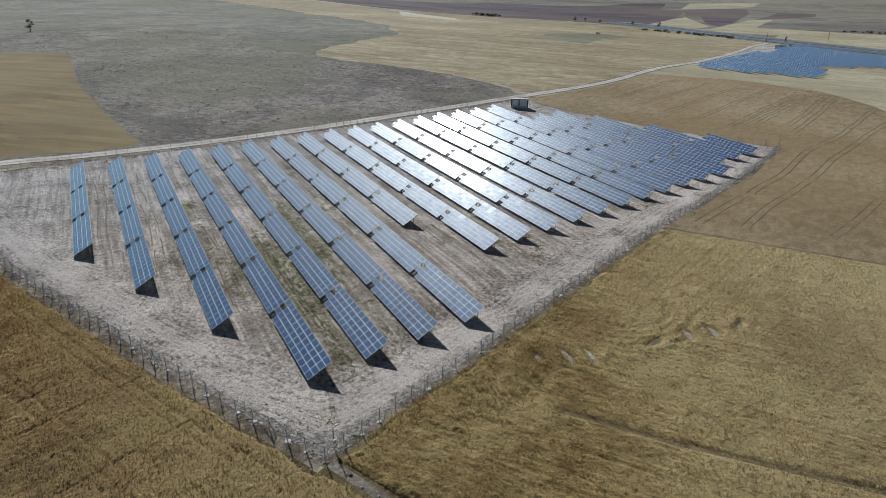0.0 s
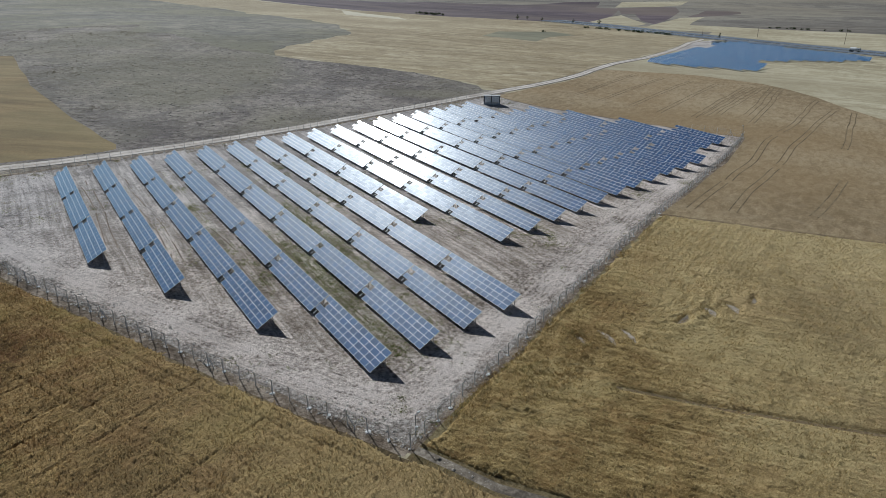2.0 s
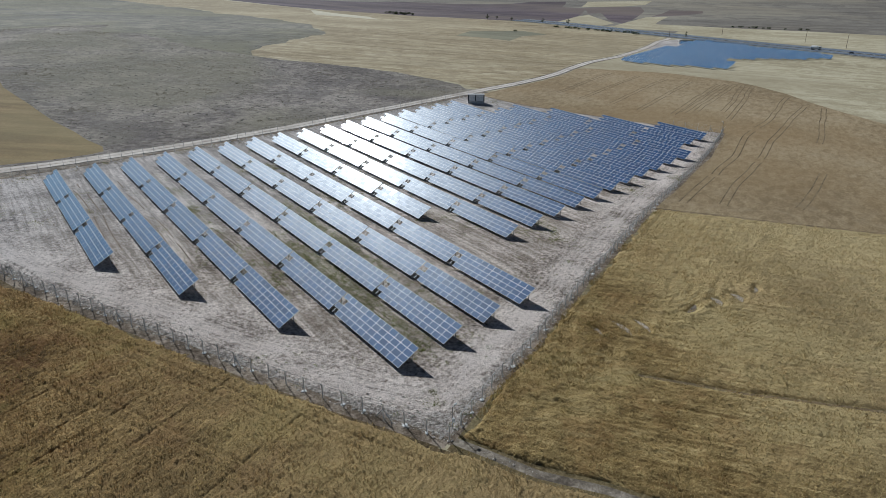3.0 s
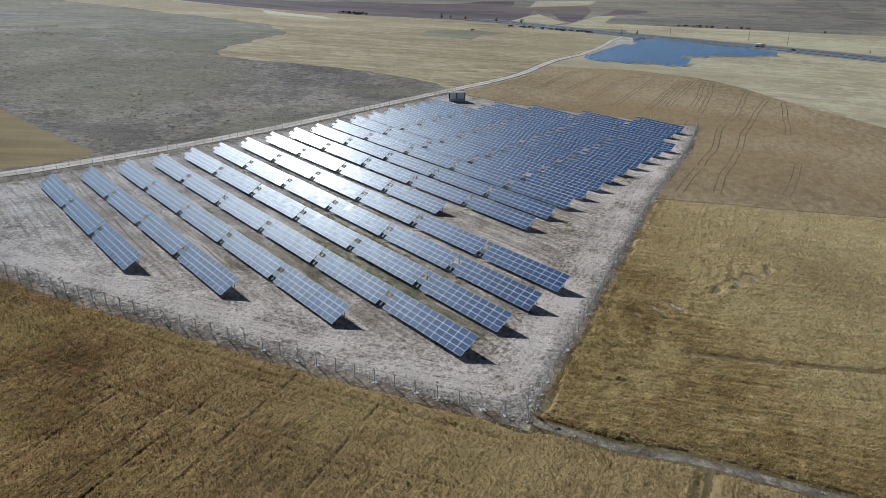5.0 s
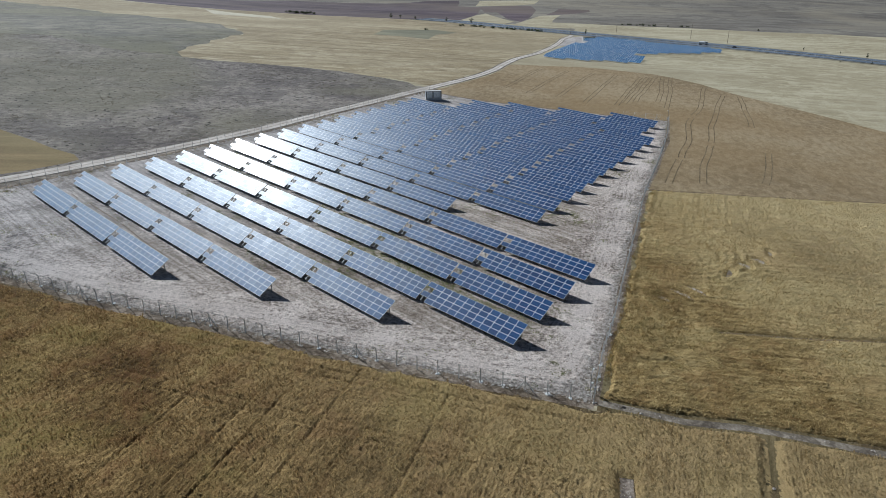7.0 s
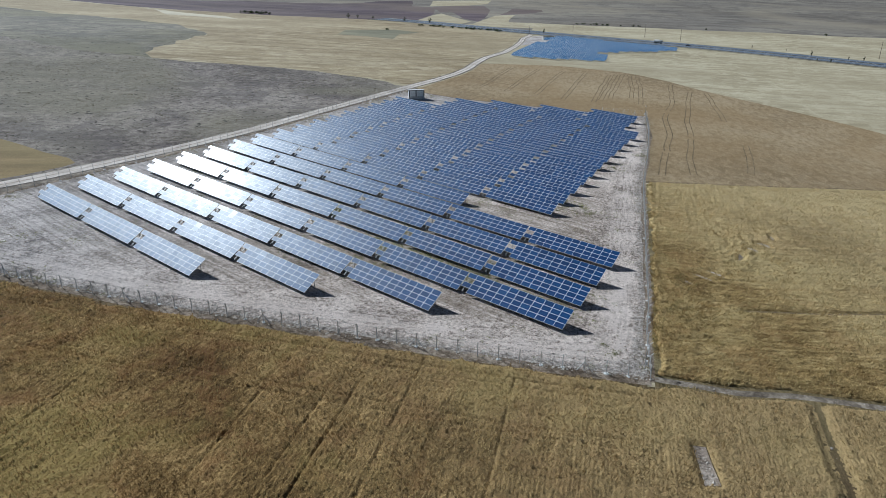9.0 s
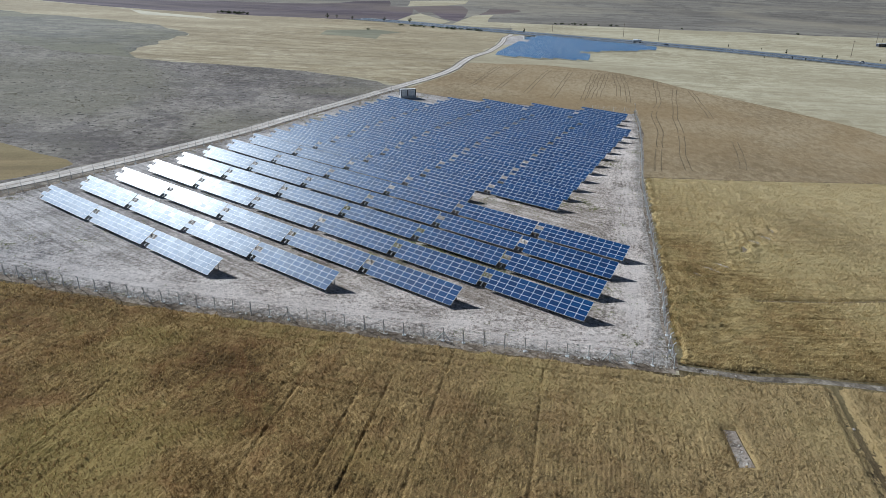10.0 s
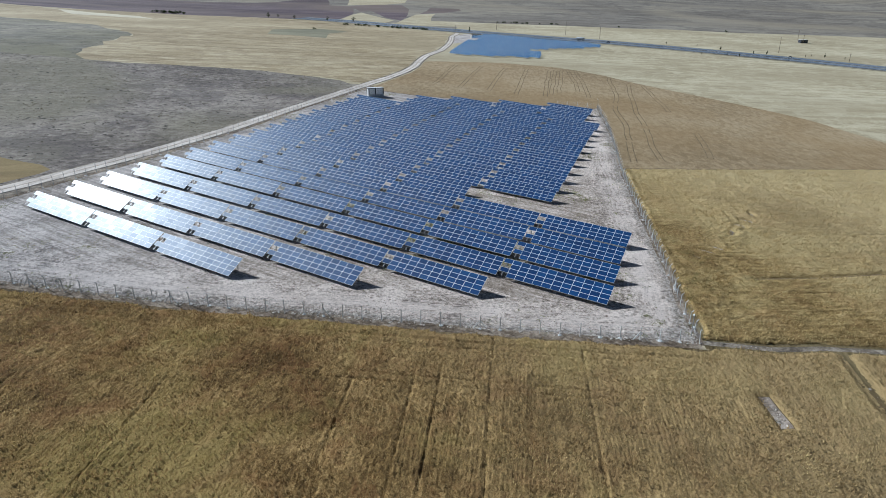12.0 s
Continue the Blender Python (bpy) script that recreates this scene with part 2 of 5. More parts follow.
# bluish base colour: sky reflected at low angles is put into it
asphalt = soil("asphalt", (0.10, 0.122, 0.155), (0.125, 0.15, 0.188), (0.155, 0.183, 0.225), 0.01, 0.1, 2.0, 20, (0.2, 1, 1), (0.2, 0.03))
verge = soil("road_verge", (0.15, 0.135, 0.095), (0.22, 0.198, 0.145), (0.30, 0.275, 0.205), 0.02, 0.15, 1.5)


def plain(name, colour, rough=0.6, metal=0.0, spec=0.4, vary=0.12, scale=2.0, wear=None):
    n = Nodes(name)
    at = n.where()
    dark = tuple(c * (1 - vary) for c in colour)
    light = tuple(min(1, c * (1 + vary)) for c in colour)
    col = n.ramp(n.noise(at, scale, 5, 0.6), [(0.3, dark), (0.7, light)])
    if wear:
        col = n.mix(n.ramp(n.noise(at, scale * 3, 4, 0.7), [(0.55, (0, 0, 0)), (0.7, (1, 1, 1))]), col, wear)
    return n.finish(col, rough, metal, spec)


galvanised = plain("galvanised_steel", (0.36, 0.365, 0.37), 0.55, 0.5, 0.5, 0.2, 3.0, (0.36, 0.35, 0.33))
aluminium = plain("anodised_aluminium", (0.79, 0.82, 0.85), 0.5, 0.0, 0.5, 0.06, 4.0)
concrete = plain("concrete", (0.58, 0.58, 0.57), 0.9, 0.0, 0.2, 0.25, 3.0, (0.33, 0.31, 0.28))
post_steel = plain("fence_post_concrete", (0.64, 0.64, 0.63), 0.85, 0.0, 0.25, 0.2, 4.0, (0.40, 0.39, 0.37))
wire_steel = plain("fence_wire", (0.38, 0.385, 0.39), 0.55, 0.4, 0.4, 0.1)
white_panel = plain("white_painted_panel", (0.72, 0.73, 0.72), 0.55, 0.0, 0.4, 0.06, 1.5, (0.60, 0.59, 0.56))
dark_paint = plain("dark_blue_grey_paint", (0.035, 0.04, 0.055), 0.5, 0.0, 0.4, 0.2)
timber = plain("weathered_timber", (0.16, 0.13, 0.10), 0.9, 0.0, 0.2, 0.3, 2.0)
bark = plain("bark", (0.11, 0.085, 0.06), 0.95, 0.0, 0.2, 0.3, 6.0)
rubber = plain("tyre_rubber", (0.025, 0.025, 0.026), 0.85, 0.0, 0.2, 0.2)
glass_dark = plain("dark_window_glass", (0.02, 0.025, 0.03), 0.12, 0.0, 0.5, 0.1)
bright_panel = plain("bright_white_steel_door", (0.88, 0.89, 0.89), 0.5, 0.0, 0.4, 0.04, 1.5)
white_line = plain("road_paint", (0.72, 0.72, 0.70), 0.7, 0.0, 0.3, 0.12, 1.0, (0.4, 0.4, 0.4))


def panel_glass(name, deep, mean, pale):
    """Blue polycrystalline cells with a blue sheen, under dusty glass."""
    n = Nodes(name)
    info = n.add("ShaderNodeObjectInfo").outputs["Random"]
    at = n.where()
    crystal = n.noise(at, 7.0, 3, 0.7)
    base = n.ramp(n.math("ADD", n.math("MULTIPLY", info, 0.6), n.math("MULTIPLY", crystal, 0.4)), [(0.15, deep), (0.5, mean), (0.9, pale)])
    dust = n.noise(at, 0.45, 6, 0.7)
    k = n.math("MULTIPLY", n.ramp(dust, [(0.35, (0, 0, 0)), (0.75, (1, 1, 1))]), 0.004)
    col = n.mix(k, base, (0.34, 0.32, 0.28))
    n.bump(n.noise(at, 3.0, 2, 0.5), 0.05, 0.02)
    m = n.finish(col, n.math("ADD", 0.41, n.math("ADD", n.math("MULTIPLY", dust, 0.08), n.math("MULTIPLY", info, 0.05))), 0.0, 0.22)
    n.bsdf.inputs["Specular Tint"].default_value = (0.82, 0.97, 1.0, 1.0)
    n.put(n.bsdf.inputs["Coat Weight"], n.math("ADD", 0.8, n.math("MULTIPLY", info, 0.2)))
    n.put(n.bsdf.inputs["Coat Roughness"], n.math("ADD", 0.07, n.math("ADD", n.math("MULTIPLY", dust, 0.04), n.math("MULTIPLY", info, 0.03))))
    n.put(n.bsdf.inputs["Sheen Weight"], n.math("ADD", 0.62, n.math("MULTIPLY", dust, 0.3)))
    n.bsdf.inputs["Sheen Roughness"].default_value = 0.36
    n.bsdf.inputs["Sheen Tint"].default_value = (0.46, 0.8, 1.0, 1.0)
    return m


cells = panel_glass("solar_cells", (0.0004, 0.024, 0.104), (0.0007, 0.035, 0.138), (0.0015, 0.05, 0.178))
# lighter blue for the far yard: distance haze and sheen put into the base colour
hazed_cells = panel_glass("hazed_blue_solar_cells", (0.004, 0.068, 0.19), (0.007, 0.088, 0.235), (0.012, 0.112, 0.28))


def straw(name, dark, mid, light, sheer=0.5, paler=None, patches=()):
    """Thin dry or green blades that let some light through."""
    n = Nodes(name)
    r = n.add("ShaderNodeNewGeometry").outputs["Random Per Island"]
    big = n.noise(n.where(), 0.045, 4, 0.6, 0.4)
    f = n.math("ADD", n.math("MULTIPLY", r, 0.38), n.math("ADD", n.math("MULTIPLY", big, 0.34), n.math("MULTIPLY", n.noise(n.where(), 0.4, 4, 0.65), 0.28)))
    col = n.ramp(f, [(0.25, dark), (0.5, mid), (0.75, light)])
    for i, (hue, size) in enumerate(patches):      # stands of another colour
        k = n.ramp(n.noise(n.where(40 + 70 * i), 1.0 / size, 5, 0.65, 0.6), [(0.49, (0, 0, 0)), (0.60, (1, 1, 1))])
        col = n.mix(n.math("MULTIPLY", k, 0.55), col, n.mix(r, tuple(0.6 * c for c in hue), tuple(min(1, 1.4 * c) for c in hue)))
    if paler:                          # the colour grows paler towards +x
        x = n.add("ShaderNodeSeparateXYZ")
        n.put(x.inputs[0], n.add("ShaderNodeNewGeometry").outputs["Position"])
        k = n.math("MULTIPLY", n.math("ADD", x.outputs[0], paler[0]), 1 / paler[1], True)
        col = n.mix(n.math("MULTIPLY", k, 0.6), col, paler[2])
    m = n.finish(col, 0.8, 0.0, 0.2)
    thin = n.add("ShaderNodeBsdfTranslucent")
    n.put(thin.inputs[0], col)
    both = n.add("ShaderNodeMixShader")
    both.inputs[0].default_value = sheer
    n.put(both.inputs[1], n.bsdf.outputs[0])
    n.put(both.inputs[2], thin.outputs[0])
    n.put(n.t.nodes["Material Output"].inputs[0], both.outputs[0])
    return m


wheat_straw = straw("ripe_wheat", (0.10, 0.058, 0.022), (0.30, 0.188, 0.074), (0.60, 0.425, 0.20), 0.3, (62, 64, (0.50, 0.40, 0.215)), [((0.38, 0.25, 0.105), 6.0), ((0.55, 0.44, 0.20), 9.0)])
barley_straw = straw("pale_barley", (0.18, 0.12, 0.044), (0.46, 0.332, 0.137), (0.74, 0.59, 0.305), 0.3, (-22, 60, (0.59, 0.485, 0.275)), [((0.50, 0.39, 0.20), 7.0), ((0.40, 0.34, 0.165), 5.0)])
wild_straw = straw("wild_dry_grass", (0.17, 0.115, 0.045), (0.33, 0.235, 0.10), (0.52, 0.395, 0.19), 0.35, None, [((0.33, 0.305, 0.13), 4.0), ((0.62, 0.47, 0.21), 3.0)])
weed_green = straw("weeds", (0.22, 0.18, 0.10), (0.33, 0.275, 0.165), (0.45, 0.385, 0.245), 0.55)
fresh_green = straw("green_weeds", (0.13, 0.15, 0.05), (0.22, 0.235, 0.085), (0.34, 0.33, 0.14), 0.5)
scrub_brown = straw("dry_scrub", (0.11, 0.095, 0.07), (0.19, 0.165, 0.115), (0.31, 0.27, 0.19), 0.4)
clod_mat = straw("clods", (0.13, 0.095, 0.07), (0.27, 0.21, 0.165), (0.46, 0.38, 0.31), 0.0)
foliage = straw("foliage", (0.022, 0.035, 0.014), (0.04, 0.06, 0.022), (0.075, 0.095, 0.035), 0.3)
stone_mat = straw("stones", (0.22, 0.185, 0.15), (0.45, 0.40, 0.345), (0.72, 0.67, 0.60), 0.0)


# ---- the lie of the land ----
RISES = [(-140, 300, 110, 2.0), (-50, 300, 100, -2.2), (60, 330, 100, 1.9), (-200, 450, 140, 6.3), (-50, 560, 140, 2.7),
         (130, 580, 130, -0.3), (330, 480, 140, -0.9), (260, 600, 120, -1.9), (60, 800, 180, -1.4), (250, 820, 180, -2.8),
         (150, 1050, 220, -5.0), (-100, 950, 220, -2.2), (90, 200, 70, -1.2), (20, 250, 60, -0.6), (-90, 190, 45, -0.6)]


def height(x, y):
    """The ground's height: a long gentle slope, low rises, and hills far off."""
    x, y = np.asarray(x, float), np.asarray(y, float)
    z = -0.0236 * x + 0.0522 * y - 3.1
    for cx, cy, r, h in RISES:
        z = z + h * np.exp(-((x - cx) ** 2 + (y - cy) ** 2) / (2 * r * r))
    far = np.maximum(0, np.hypot(x, y) - 950)
    z = z + 2e-5 * far ** 2 + np.minimum(far / 600, 1) * 9 * np.sin(x / 310 + 1.3) * np.sin(y / 270 + 0.4)
    return np.where(y < 0, np.maximum(z, -12 + 0 * z), z)


def lay(x, y):
    return float(height(x, y))


AZ = radians(29.3)
ALONG, ACROSS = np.array((-math.sin(AZ), math.cos(AZ))), np.array((math.cos(AZ), math.sin(AZ)))
FIRST = np.array((-18.84, 73.4))


def plan(s, c):
    """A place in the plan from metres along the rows of tables and across them."""
    return FIRST + s * ALONG + c * ACROSS


CORNER = (-13.9, 58.8)
LINE_SOUTH = [CORNER, (-27.5, 67.4), (-41.4, 77.2), (-56.4, 88.0), (-69.0, 97.0), (-81.0, 105.8), (-92.5, 115.0), (-103.5, 124.5), (-132, 148.4)]
LINE_ROAD = [(-132, 148.4), (-111.8, 164.3), (-100.6, 172.0), (-86.5, 182.5), (-75.0, 190.3), (-62.8, 200.0), (-48.3, 211.0), (-23.0, 233.6), (-4.6, 249.6), (34, 280)]
LINE_NORTH = [(34, 280), (41, 269), (50, 258.5), (64, 247.5), (81, 234), (98, 221), (112.8, 211)]
LINE_EAST = [(112.8, 211), (96.5, 190.0), (83.0, 174.0), (65.5, 154.0), (44.9, 131.0), (25.0, 106.5), (11.0, 89.5), (0.2, 76.0), (-6.3, 68.8), CORNER]
YARD = LINE_SOUTH[:-1] + LINE_ROAD[:-1] + LINE_NORTH[:-1] + LINE_EAST[:-1]


def grown(loop, d):
    """A loop (clockwise seen from above) moved outwards by d."""
    p = np.array(loop, float)
    a, b = np.roll(p, 1, 0), np.roll(p, -1, 0)
    e = b - a
    nrm = np.stack((-e[:, 1], e[:, 0]), 1) / np.linalg.norm(e, axis=1)[:, None]
    return p + nrm * d


ROAD = [(-400, 33), (-220, 95), (-160, 138), (-119, 169.0), (-106, 175.3), (-94.6, 182.8), (-72.9, 197.3), (-45, 218.3), (-18.5, 241.8), (16.5, 271.5), (37, 288), (57, 303.5),
        (75, 319.5), (91, 337), (102, 353), (126, 385), (162, 424.5), (205, 483), (238, 532), (262, 570), (290, 603), (312, 640)]
HIGHWAY = [(640, -250), (560, 0), (505, 160), (472, 260), (447, 335), (420, 408), (387, 488), (351, 556), (326, 608), (302, 662), (268, 733), (247, 790), (205, 850)]
DITCH = [(-13.4, 58.6), (-9.4, 55.6), (-4.7, 52.0), (2.0, 48.9), (10.4, 43.4), (24, 34), (60, 10)]
DITCH_SIDE = [(4.4, 47.4), (2.2, 45.0), (-0.6, 41.8), (-4.8, 36.9), (-12, 28), (-22, 14), (-46, -18), (-80, -64)]
BARE = [(15, 69.2), (20, 67.1), (27.4, 63.8), (34.8, 61.3), (43.3, 58.3), (52, 55.4), (64, 51)]
FURROW = [(48.5, 136.2), (66, 128.8), (83, 121.2), (107, 111.2), (131, 100.7), (164, 87.7)]


def ribbon(line, w0, w1):
    """The loop of a strip that lies from w0 to w1 metres to the right of a line."""
    p = np.array(line, float)
    e = np.gradient(p, axis=0)
    nrm = np.stack((e[:, 1], -e[:, 0]), 1) / np.linalg.norm(e, axis=1)[:, None]
    return np.concatenate((p + nrm * w0, (p + nrm * w1)[::-1]))


def crescent(a, b, bow):
    """A lens-shaped bare spot between two ends."""
    a, b = np.array(a, float), np.array(b, float)
    e = b - a
    side = np.array((e[1], -e[0])) / np.hypot(*e) * bow
    return [tuple(a), tuple(a + 0.3 * e + 0.8 * side), tuple(a + 0.65 * e + side), tuple(b), tuple(a + 0.6 * e - 0.15 * side), tuple(a + 0.3 * e - 0.1 * side)]


# small bare spots in the pale grain, left where the machine turned
SPOTS = [crescent(*q) for q in (((12.9, 82.9), (14.1, 79.9), -0.7), ((17.3, 84.1), (18.7, 79.5), -0.8), ((21.2, 84.3), (22.1, 80.0), -0.7), ((31.2, 85.5), (34.3, 88.2), 0.8),
                                ((38.4, 90.6), (38.7, 87.3), -1.1), ((42.9, 91.8), (43.3, 88.2), -1.2), ((47.4, 91.3), (49.3, 93.6), 0.6))]
ROAD_ARR = np.array(ROAD)
FIELDS = [   # material and outline; later ones lie over earlier ones
    (hill_grey, [(228, 795), (275, 765), (304, 765), (362, 787), (401, 756), (431, 726), (507, 680), (565, 636), (640, 612), (720, 560), (970, 499), (1500, 300), (3000, 0), (4900, 0), (4900, 4900), (-4900, 4900), (-4900, 2200), (-900, 1500), (-340, 1180), (19, 1170), (200, 1100)]),
    (plough, [(-300, 1180), (-92, 976), (-39, 938), (13, 905), (65, 880), (106, 873), (137, 862), (161, 835), (197, 806), (228, 795), (267, 854), (306, 916), (350, 1008), (392, 1105), (358, 1133), (410, 1266), (346, 1267), (285, 1212), (241, 1195), (71, 1219), (19, 1181)]),
    (pale_stubble, [(392, 1131), (453, 1263), (587, 1264), (531, 1173), (472, 1138)]),
    (plough, [(392, 1118), (472, 1138), (499, 1123), (462, 1027), (364, 856), (324, 795), (331, 856), (375, 995), (350, 984)]),
    (pale_stubble, [(228, 793), (267, 854), (306, 916), (342, 961), (327, 875), (317, 803), (275, 751)]),
    (pale_stubble, [(304, 769), (356, 838), (408, 906), (449, 917), (384, 820), (330, 726), (299, 739)]),
    (plough, [(421, 917), (516, 1048), (562, 1024), (539, 981), (479, 938)]),
    (hill_grey, [(218, 757), (262, 734), (325, 705), (347, 693), (330, 668), (305, 660)]),
    (pasture, [(-74, 369), (-77, 386), (-37, 497), (-54, 603), (-90, 680), (-128, 745), (-220, 868), (-330, 985), (-600, 1250), (-1500, 1200), (-1500, 200), (-400, 60), (-118, 172), (-94, 190)]),
    (stubble, np.concatenate(([(-74, 369), (-48, 355.5), (-26, 346.5), (-4.5, 334), (19.5, 314), (40, 291), (52, 303)], ROAD_ARR[11:21] + (-3, 2), [(262, 735), (243, 788), (216, 814), (175, 842), (106, 875), (41, 902), (-39, 937), (-92, 975), (-300, 1150), (-600, 1300), (-340, 990), (-220, 868), (-128, 745), (-90, 680), (-54, 603), (-37, 497), (-77, 386)]))),
    (pale_strip, [(-89, 968), (-66, 922), (-56, 827), (16, 773), (8, 829), (-37, 882)]),
    (green_patch, [(70, 549), (97, 623), (159, 659), (172, 620), (136, 581), (109, 519), (93, 538)]),
    (fallow, [(-96, 181), (-72, 198), (-44, 219), (-17, 243), (38, 288), (19.5, 314), (-4.5, 334), (-26, 346.5), (-48, 355.5), (-74, 369), (-115, 395), (-147, 442), (-177, 452), (-191, 511), (-252, 462), (-330, 445), (-330, 200), (-118, 172)]),
    (wedge_field, [(-420, 335), (-233, 340), (-197, 341), (-167.7, 292), (-146, 258), (-129, 235), (-110.2, 211.6), (-103.1, 202), (-96.5, 195), (-94.6, 190), (-97, 187), (-106, 181), (-121, 174), (-160, 143), (-219, 99), (-420, 39)]),
    (bank_soil, ribbon(ROAD[2:11], -3.3, 6.0)),
    (ochre_field, [(34, 279), (54.5, 296.5), (77, 316), (94, 335), (106, 353), (113, 357), (145, 351), (160, 347), (185.5, 322), (190, 306), (191.5, 285), (189, 247), (191, 205), (189, 162), (175, 124), (164, 88), (131, 101), (83, 121.5), (49, 136)] + LINE_EAST[3::-1] + LINE_NORTH[-2:0:-1]),
    (barley_soil, [(-12, 58.8), (-8.5, 56.2), (-4.0, 53.0), (2.6, 49.9), (11, 44.4), (25, 35), (60, 12), (300, -60), (320, 20), (164, 87.4), (131, 100.4), (83, 120.9), (50.5, 135)] + LINE_EAST[4:]),
    (wheat_soil, [(-15.5, 57.6), (-11, 55.2), (-5.5, 51.2), (1.2, 48.0), (10, 42.4), (23, 33), (60, 8), (280, -70), (280, -160), (-420, -160), (-420, 28), (-222, 84), (-162, 120)] + LINE_SOUTH[::-1]),
    (track_soil, ribbon(BARE, -0.2, 0.3)),
    *[(crown_soil, q) for q in SPOTS],
    (track_soil, ribbon(FURROW, -1.0, 0.9)),
    (wheat_soil, ribbon(DITCH_SIDE, -0.4, 0.4)),
    (rubble_soil, ribbon(LINE_SOUTH, -1.6, 0.2)),
    (wheat_soil, ribbon(DITCH, -2.0, 1.8)),
    (bank_soil, ribbon(DITCH, -0.7, 0.6)),
    (rubble_soil, grown(YARD, 0.9)),
    (gravel, grown(YARD, -0.5)),
    (bare_soil, [(-18.3, 46.1), (-17.0, 45.4), (-20.1, 39.9), (-21.8, 40.6)]),
    (gravel, [(205, 484), (240, 531), (262, 568), (287, 592), (304, 602), (290, 575), (273, 536), (240, 505)]),
]


def dense(loop, step, wobble, rng):
    """A loop with added corners, slightly uneven."""
    out = []
    p = np.array(loop, float)
    for a, b in zip(p, np.roll(p, -1, 0)):
        far = max(60.0, float(np.hypot(*((a + b) / 2))))
        n = max(1, int(np.hypot(*(b - a)) / (step * far / 100)))
        for i in range(n):
            q = a + (b - a) * i / n
            out.append(q + (rng.normal(0, wobble * far / 100, 2) if i else 0))
    return np.array(out)


def inside(px, py, loop):
    """Which of the points lie in a loop."""
    r = np.zeros(len(px), bool)
    x0, y0 = loop[:, 0], loop[:, 1]
    for ax, ay, bx, by in zip(x0, y0, np.roll(x0, -1), np.roll(y0, -1)):
        if ay != by:
            r ^= ((ay > py) != (by > py)) & (px < (bx - ax) * (py - ay) / (by - ay) + ax)
    return r


def off_line(q, line):
    """How far places lie from a line."""
    p = np.array(line, float)
    best = np.full(len(q), 1e9)
    for a, b in zip(p, p[1:]):
        t = np.clip(((q - a) @ (b - a)) / ((b - a) @ (b - a)), 0, 1)
        best = np.minimum(best, np.hypot(*(q - a - t[:, None] * (b - a)).T))
    return best


def build_ground():
    rng = np.random.default_rng(5)
    rings = [12.0]
    while rings[-1] < 4700:
        rings.append(rings[-1] * 1.034 + 0.2)
    pts = [(-40.0, 0.0)]
    for i, r in enumerate(rings):
        for k in range(168):
            a = (k + 0.5 * (i % 2)) * 2 * math.pi / 168
            pts.append((-40 + r * math.cos(a), r * math.sin(a)))
    u, w = np.meshgrid(np.arange(-134, 116, 2.0), np.arange(56, 200, 2.0))
    g = np.stack((u.ravel(), w.ravel()), 1) + rng.normal(0, 0.2, (u.size, 2))
    g = g[inside(g[:, 0], g[:, 1], np.array(YARD, float))]
    pts += [tuple(q) for q in g]
    edges, loops = [], []
    for mat, loop in FIELDS:
        q = dense(loop, 2.5, 0.5, rng) if mat in (pasture, fallow, stubble) else dense(loop, 5.0, 0.18, rng)
        loops.append((mat, q))
        base = len(pts)
        pts += [tuple(v) for v in q]
        edges += [(base + i, base + (i + 1) % len(q)) for i in range(len(q))]
    from mathutils.geometry import delaunay_2d_cdt
    vs, _, fs, _, _, _ = delaunay_2d_cdt([Vector(p) for p in pts], edges, [], 0, 1e-4)
    v = np.array([(p.x, p.y) for p in vs])
    z = height(v[:, 0], v[:, 1])
    f = np.array([tuple(t) for t in fs])
    mid = v[f].mean(axis=1)
    mats = [pale_stubble]
    index = np.zeros(len(f), int)
    for mat, loop in loops:
        if mat not in mats:
            mats.append(mat)
        index[inside(mid[:, 0], mid[:, 1], loop)] = mats.index(mat)
    me = bpy.data.meshes.new("ground")
    me.from_pydata(np.c_[v, z].tolist(), [], f.tolist())
    for m in mats:
        me.materials.append(m)
    me.polygons.foreach_set("material_index", index)
    me.polygons.foreach_set("use_smooth", np.ones(len(f), bool))
    da, db = off_line(v, LINE_SOUTH), off_line(v, LINE_EAST)
    near = np.minimum(da, db)
    gap = -2.5 * np.log(np.exp(-np.minimum(da, 90) / 2.5) + np.exp(-np.minimum(db, 90) / 2.5))
    worn = np.exp(-((near - 4.8) / 2.3) ** 2)
    me.attributes.new("fence_gap", "FLOAT", "POINT").data.foreach_set("value", np.minimum(gap, 60.0))
    s, c = (v - FIRST) @ ALONG, (v - FIRST) @ ACROSS
    # greyer clay at the far end of the yard
    me.attributes.new("clay", "FLOAT", "POINT").data.foreach_set("value", np.clip((s - 45) / 50, 0, 1))
    worn = np.maximum(worn, 0.3 * np.exp(-((np.minimum(s, 130 - s) + 14) / 9) ** 2))
    me.attributes.new("trodden", "FLOAT", "POINT").data.foreach_set("value", worn)
    me.update()
    return tagged(new("ground", me), "dry farmland of stubble, ripe grain, fallow and gravel", "ground", kind="structure")


build_ground()


